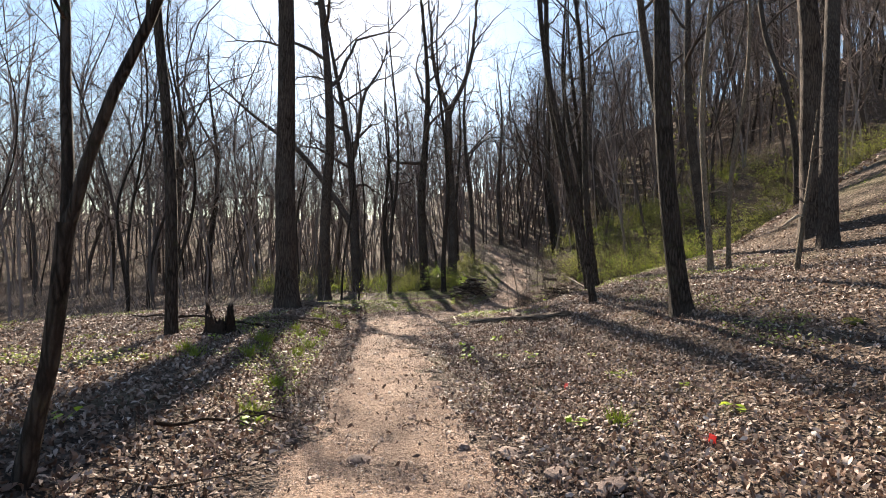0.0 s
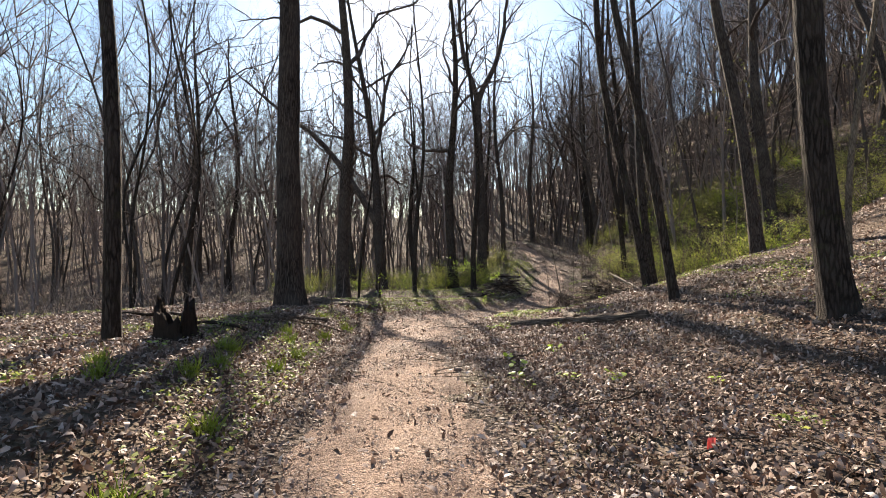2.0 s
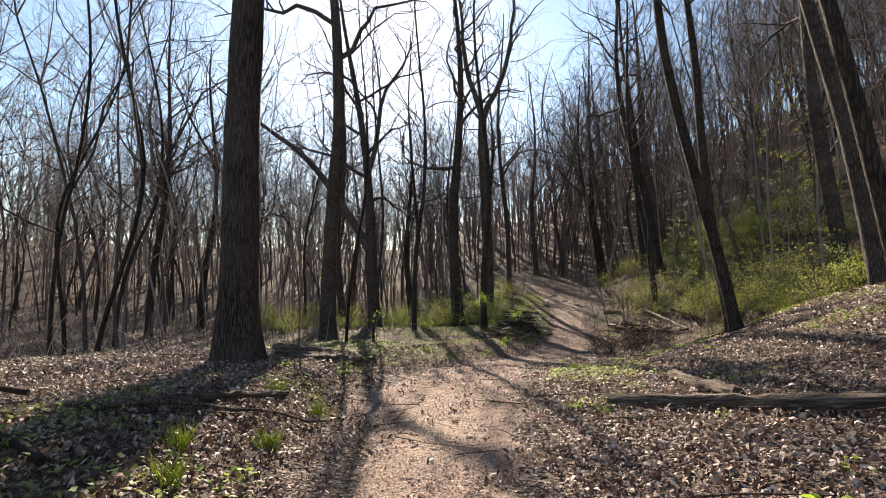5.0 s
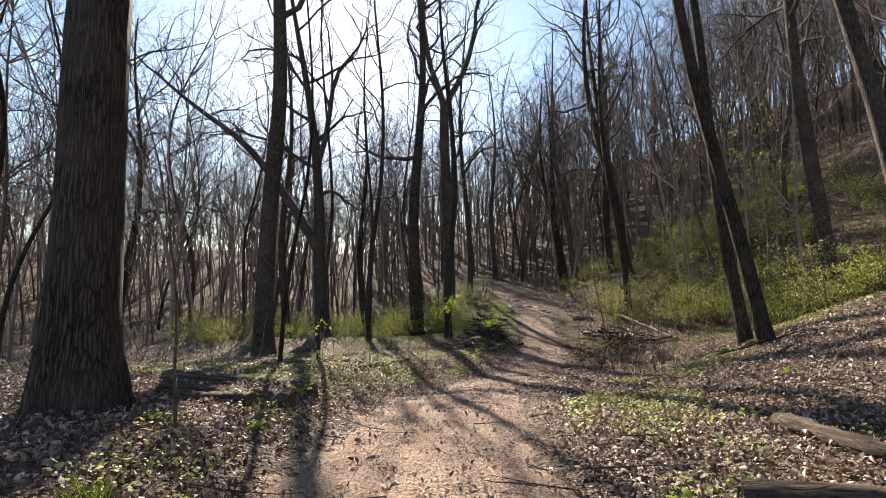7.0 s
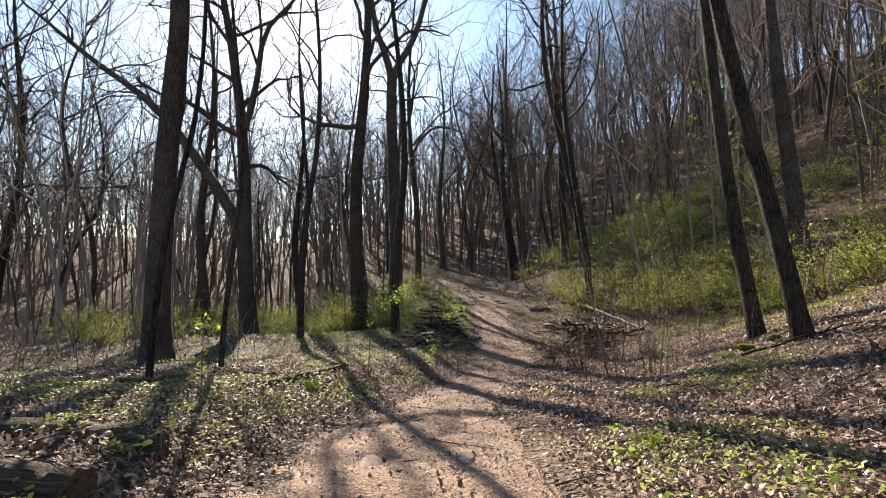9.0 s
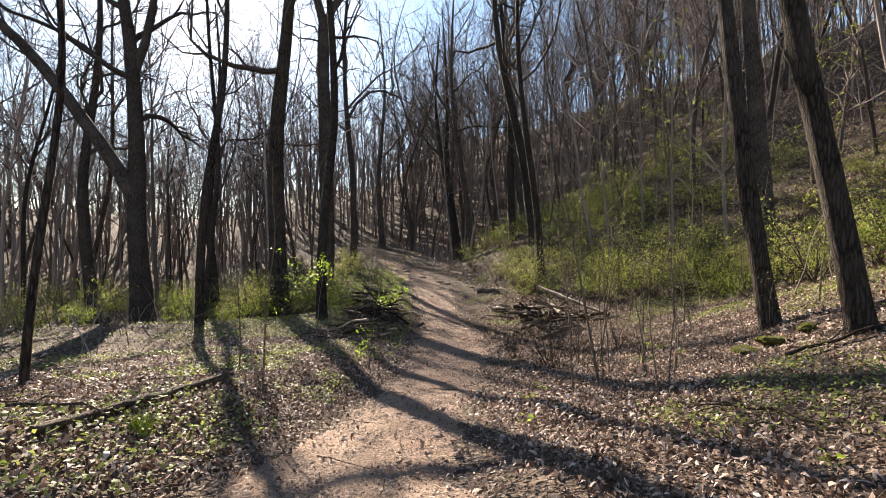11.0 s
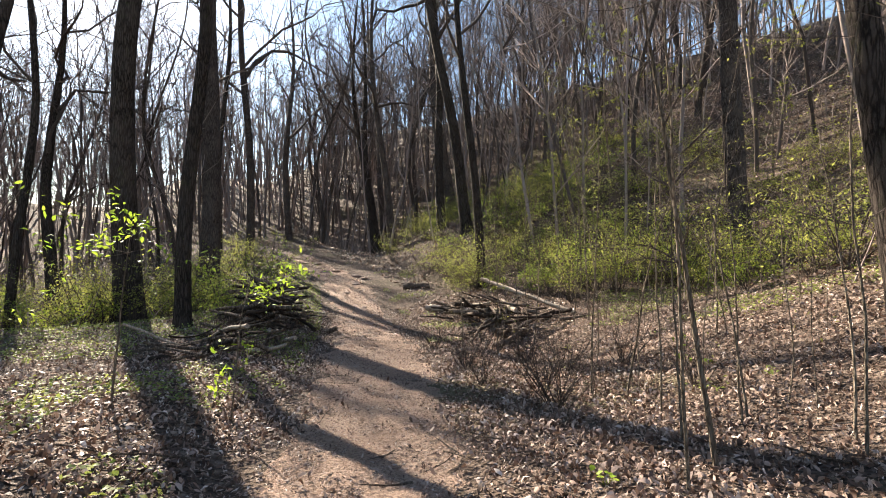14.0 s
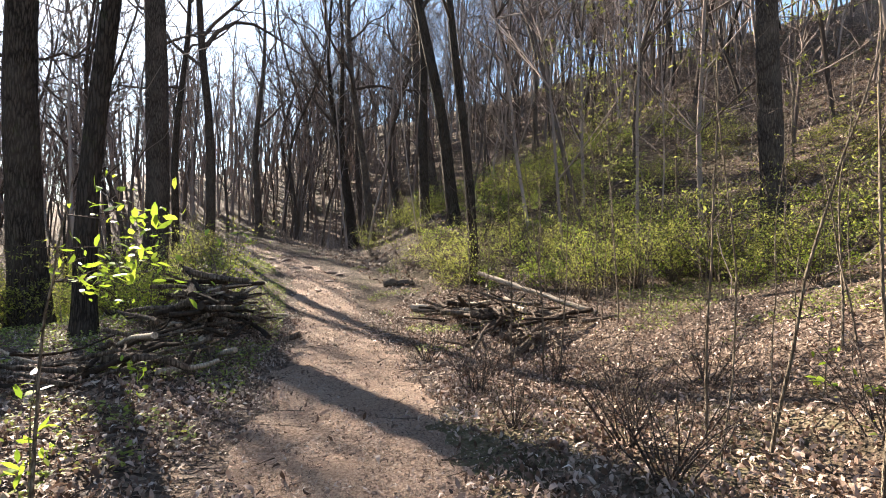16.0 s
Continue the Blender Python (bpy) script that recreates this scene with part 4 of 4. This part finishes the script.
def fallen_branch(x, y, turn, length, r, seed):
    """A dead bough with a few side twigs, lying on the leaves."""
    rng = np.random.default_rng(seed)
    t = thing("fallen_branch", x, y, float(land(x, y)), "crooked dead branch lying on fallen leaves", "branch", "fallen branches")

    def lay(p, lift):
        p[:, 2] = land(x + p[:, 0], y + p[:, 1]) - float(land(x, y)) + lift
        return p
    a = radians(turn)
    main = lay(wander((0, 0, 0), (math.cos(a), math.sin(a), 0), length, 9, rng, 0.14), 0.05)
    main[:, 2] += 0.05 * np.abs(np.sin(np.arange(10) * 0.9 + seed))
    s = Soup()
    s.tube(main, np.linspace(r, r * 0.35, 10), 7, cap=True)
    bough = part("bough", s, (LOG, ROTTEN)[seed % 2], t)
    for i in range(4):
        q, b = int(rng.integers(2, 9)), a + rng.choice((-1, 1)) * rng.uniform(0.4, 1.0)
        s = Soup()
        p = lay(wander(main[q], (math.cos(b), math.sin(b), 0), length * rng.uniform(0.2, 0.4), 4, rng, 0.15), 0.05)
        p[0] = main[q]
        p[1:, 2] += np.array((0.04, 0.07, 0.05, 0.02))
        s.tube(p, np.linspace(r * 0.5, r * 0.15, 5), 5)
        part("side_branch", s, (LOG, ROTTEN)[seed % 2], t)


for i, (x, y, turn, length, r) in enumerate(((0.35, 9.0, 40, 0.9, 0.016), (-3.5, 9.4, 160, 2.0, 0.03), (-4.4, 10.6, 10, 2.4, 0.03), (-5.6, 11.5, 150, 2.6, 0.035), (1.6, 7.3, 200, 1.1, 0.014),
                                             (-2.4, 3.9, 60, 1.3, 0.02), (4.4, 16.9, 20, 2.2, 0.025), (5.0, 19.4, 330, 1.8, 0.025), (-4.6, 19.5, 30, 2.2, 0.03), (3.2, 17.8, 80, 1.5, 0.018))):
    fallen_branch(x, y, turn, length, r, i)

# mossy stones below the leaning trees
for i, (x, y, size) in enumerate(((5.75, 20.55, 0.22), (6.05, 20.35, 0.26), (6.4, 20.1, 0.2), (5.1, 5.83, 0.13), (5.45, 5.6, 0.1))):
    ob = stone(x, y, size, 90 + i, "low stone covered in dull green moss", 0.3)
    ob.data.materials[0] = MOSSY
    ob["group"] = "mossy stones"

brush_pile(1.95, 30.9, 3.2, 1.3, 0.95, 64, 120, 1, "heap of dark dead branches beside the trail")
brush_pile(0.9, 28.2, 2.6, 1.2, 0.25, 50, 30, 2, "scattered dark dead branches on the leaf litter")
brush_pile(7.9, 30.6, 3.2, 1.5, 0.7, 100, 80, 3, "heap of cut logs and bleached branches beside the trail")
brush_pile(7.6, 28.6, 2.2, 1.5, 0.3, 20, 26, 4, "scattered broken branches below the shrubs")
log_thing(7.0, 32.9, 7.9, 31.9, 0.1, 34, "short bleached log thrown on a brush pile", PALE, 0.05)
log_thing(7.3, 30.9, 8.7, 30.6, 0.085, 35, "short bleached log thrown on a brush pile", PALE, 0.22)
log_thing(7.1, 29.7, 8.4, 30.3, 0.08, 36, "dark dead log in a brush pile", LOG, 0.12)
log_thing(2.95, 32.0, 0.5, 27.7, 0.05, 37, "long dead branch lying past a brush pile", LOG, 0.05, name="fallen_branch")
log_thing(-3.65, 11.3, -3.2, 12.4, 0.06, 39, "dark dead branch lying in fallen leaves", LOG, name="fallen_branch")
log_thing(7.9, 36.9, 8.8, 36.3, 0.15, 31, "short sawn log at the end of a brush pile")
log_thing(8.3, 31.6, 9.2, 28.4, 0.06, 32, "bleached branch leaning on a brush pile", PALE, 0.95, name="fallen_branch")
log_thing(6.2, 27.7, 7.9, 28.6, 0.07, 33, "dark fallen branch in front of a brush pile", LOG, name="fallen_branch")

# ---- leaves, green cover and twigs on the ground ----
N = 230000
y = rng.uniform(0.5, 34, N * 2)
u = rng.normal(0.6, 4.2, N * 2)
far_fade = rng.uniform(0, 1, N * 2) < np.clip(1.3 - y / 34 * 0.45, 0, 1)
keep = far_fade & (np.abs(u) < 11) & (rng.uniform(0, 1, N * 2) < 0.04 + 0.96 * step(0.6, 1.45, np.abs(u) - broader(y) + 0.3 * vnoise(u, y, 0.7, 20)))
y, u = y[keep][:N], u[keep][:N]
x = trail_x(y) + u
lit = Soup()
cut = (y < 14) | ((np.abs(u) < 4) & (y < 28))
c = np.stack((x, y, land(x, y) + rng.uniform(0.005, 0.045, len(x)) + 0.03 * (np.abs(u) < 1.0)), -1)
for c, plain in ((c[cut], False), (c[~cut], True)):
    leaves(lit, c, rng.uniform(0, 1, len(c)) ** 1.6 * 0.07 + 0.03, rng, 0.85, 0.38, 0.36, plain)
n = 42000
u, y = np.concatenate((rng.uniform(6, 14, n // 2), rng.uniform(-12, -5, n // 2))), rng.uniform(4, 24, n)
x = trail_x(y) + u
leaves(lit, np.stack((x, y, land(x, y) + rng.uniform(0.005, 0.045, n)), -1), rng.uniform(0.04, 0.1, n), rng, 0.5, 0.55, 0.32, True)
n = 110000
y, u = 18 + 55 * rng.uniform(0, 1, n) ** 1.3, rng.uniform(-34, 42, n)
keep = (np.abs(u) > 2.2) & ((y > 32) | (np.abs(u) > 9)) & ((u > 0) | (rng.uniform(0, 1, n) < 0.25))
x, y = (trail_x(y) + u)[keep], y[keep]
leaves(lit, np.stack((x, y, land(x, y) + rng.uniform(0.01, 0.06, len(x))), -1), rng.uniform(0.08, 0.2, len(x)), rng, 0.5, 0.6, 0.3, True)
tagged(part("leaf_litter", lit, DEAD_LEAF, smooth=False), "dry curled brown fallen leaves", "leaves", kind="stuff")

N = 260000
y, u = 1 + 45 * rng.uniform(0, 1, N) ** 0.8, rng.normal(1.5, 7, N)
x = trail_x(y) + u
patch = vnoise(x, y, 1.6, 30) + 0.5 * vnoise(x, y, 0.5, 31) + np.where(u < 0, 0.15, 0) + 0.62 * step(13, 19, y) * (u < 0) - np.where((u > 0) & (y < 11.5), 0.3, 0) + 0.42 * ((u > 1.3) & (u < 7) & (y > 12.5) & (y < 19.5)) + 0.75 * step(4.5, 8, u) * step(18, 26, y + 0.3 * u) + 0.75 * ((u > -3.2) & (u < -1.1) & (y > 8.5) & (y < 20)) - 0.5 * ((u > 0) & (u < 4) & (y > 19) & (y < 30))
keep = (patch > 0.62) & (np.abs(u) > 1.25 + broader(y))
x, y = x[keep], y[keep]
cov = Soup()
leaves(cov, np.stack((x, y, land(x, y) + rng.uniform(0.03, 0.11, len(x))), -1), rng.uniform(0.03, 0.065, len(x)), rng, 0.45, 0.7, 0.15, True)
tagged(part("ground_cover", cov, COVER, smooth=False), "low green spring plants in patches on the leaves", "plants", kind="stuff")


def tuft(x, y, height, blades, seed, label="tuft of bright green grass in fallen leaves"):
    rng = np.random.default_rng(seed)
    s = Soup()
    for _ in range(blades):
        a = rng.uniform(0, 6.28)
        p = wander((rng.normal(0, 0.05), rng.normal(0, 0.05), -0.02), (math.cos(a) * 0.45, math.sin(a) * 0.45, 1), height * rng.uniform(0.6, 1.1), 4, rng, 0.12, -0.06)
        s.tube(p, (0.005, 0.0055, 0.0045, 0.003, 0.0008), 3)
    ob = part("grass_tuft", s, GRASS)
    ob.location = (x, y, float(land(x, y)))
    return tagged(ob, label, "grass", "grass tufts")


def seedling(x, y, count, size, seed):
    """A few broad leaves on short stalks."""
    rng = np.random.default_rng(seed)
    t = thing("seedling", x, y, float(land(x, y)), "low plant with a few broad bright green leaves", "plant", "seedlings")
    st, tips = Soup(), []
    for i in range(count):
        a = i * 2.4 + rng.uniform(0, 0.6)
        p = wander((0, 0, -0.02), (math.cos(a), math.sin(a), 1.1), rng.uniform(0.07, 0.16), 3, rng, 0.15)
        st.tube(p, (0.003, 0.0025, 0.002, 0.0015), 4)
        tips.append(p[3])
    tagged(part("stalk", st, GRASS, t), kind="stuff")
    lf = Soup()
    leaves(lf, np.array(tips), size * rng.uniform(0.8, 1.2, count), rng, 0.3, 0.75, 0.12)
    tagged(part("foliage", lf, BRIGHT, t, smooth=False), kind="stuff")


for i, (x, y) in enumerate(((0.5, 8.7), (0.42, 8.3), (1.5, 8.1), (1.1, 9.65), (-2.7, 10.2), (-3.05, 14.45), (0.32, 12.7), (0.6, 12.4), (3.4, 15.4), (0.85, 16.1), (1.3, 17.1), (1.35, 4.75), (2.8, 4.5), (-1.9, 4.6), (6.4, 23.3), (6.3, 22.9))):
    seedling(x, y, 7 + i % 4, 0.085, 240 + i)
for i in range(26):
    y = rng.uniform(3.5, 27)
    side = 1 if rng.uniform() < 0.6 else -1
    seedling(float(trail_x(y)) + side * rng.uniform(1.3, 3.6), y, int(rng.integers(4, 9)), rng.uniform(0.05, 0.085), 200 + i)

for i, (x, y) in enumerate(((-2.2, 6.1), (-2.9, 7.6), (-3.1, 8.2), (-2.6, 9.1), (-3.0, 9.8), (-2.8, 10.9), (-3.5, 6.6), (-2.75, 12.2), (-2.0, 4.9), (-3.9, 7.1), (1.2, 16.2), (1.7, 4.6), (-3.2, 8.25), (-3.25, 10.3), (-2.55, 8.15), (-2.95, 7.1), (-3.3, 12.4), (-2.05, 19.8))):
    tuft(x, y, 0.24, 48, i)

grit = Soup()
n = 9000
y, u = rng.uniform(1.5, 30, n), rng.uniform(-1.4, 1.4, n)
x = trail_x(y) + u
sz = 0.004 + 0.016 * rng.uniform(0, 1, n) ** 3
c = np.stack((x, y, land(x, y) + 0.036 - 0.06 * np.abs(u) ** 5 * 0.3), -1)
oct6 = np.array(((1, 0, 0), (0, 1, 0), (-1, 0, 0), (0, -1, 0), (0, 0, 0.7), (0, 0, -0.7)))
v = c[:, None] + oct6[None] * sz[:, None, None] * rng.uniform(0.6, 1.4, (n, 6, 1))
f = np.concatenate([np.arange(n)[:, None] * 6 + np.array(t) for t in ((0, 1, 4), (1, 2, 4), (2, 3, 4), (3, 0, 4), (1, 0, 5), (2, 1, 5), (3, 2, 5), (0, 3, 5))])
grit.add(v.reshape(-1, 3), f)
tagged(part("trail_gravel", grit, STONE, smooth=False), "loose grit and small pebbles on the trail", "gravel", kind="stuff")

crumbs = Soup()
n = 60000
y, u = rng.uniform(1.5, 34, n), rng.normal(0, 0.9, n)
x = trail_x(y) + u
leaves(crumbs, np.stack((x, y, land(x, y) + 0.042), -1), rng.uniform(0.012, 0.05, n), rng, 0.35, 0.34, 0.25, True)
n = 9000
y, u = rng.uniform(30, 64, n), rng.normal(0, 0.8, n)
x = trail_x(y) + u
leaves(crumbs, np.stack((x, y, land(x, y) + 0.045), -1), rng.uniform(0.04, 0.11, n), rng, 0.35, 0.5, 0.25, True)
tagged(part("leaf_fragments", crumbs, DEAD_LEAF, smooth=False), "crumbled leaf fragments trodden into the trail", "leaves", kind="stuff")

tw = Soup()
for _ in range(700):
    y0, u0 = rng.uniform(1.5, 32), rng.normal(0, 3.4)
    if abs(u0) < 1.0 and rng.uniform() < 0.5:
        continue
    x0, a, ln = float(trail_x(y0)) + u0, rng.uniform(0, 6.28), rng.uniform(0.15, 0.9)
    p = wander((x0, y0, 0), (math.cos(a), math.sin(a), 0), ln, 4, rng, 0.15)
    p[:, 2] = land(p[:, 0], p[:, 1]) + 0.045 + rng.uniform(0, 0.03)
    r = rng.uniform(0.003, 0.011)
    tw.tube(p, np.linspace(r, r * 0.4, 5), 4)
tagged(part("fallen_twigs", tw, LOG), "small dead twigs strewn on the forest floor", "twigs", kind="stuff")
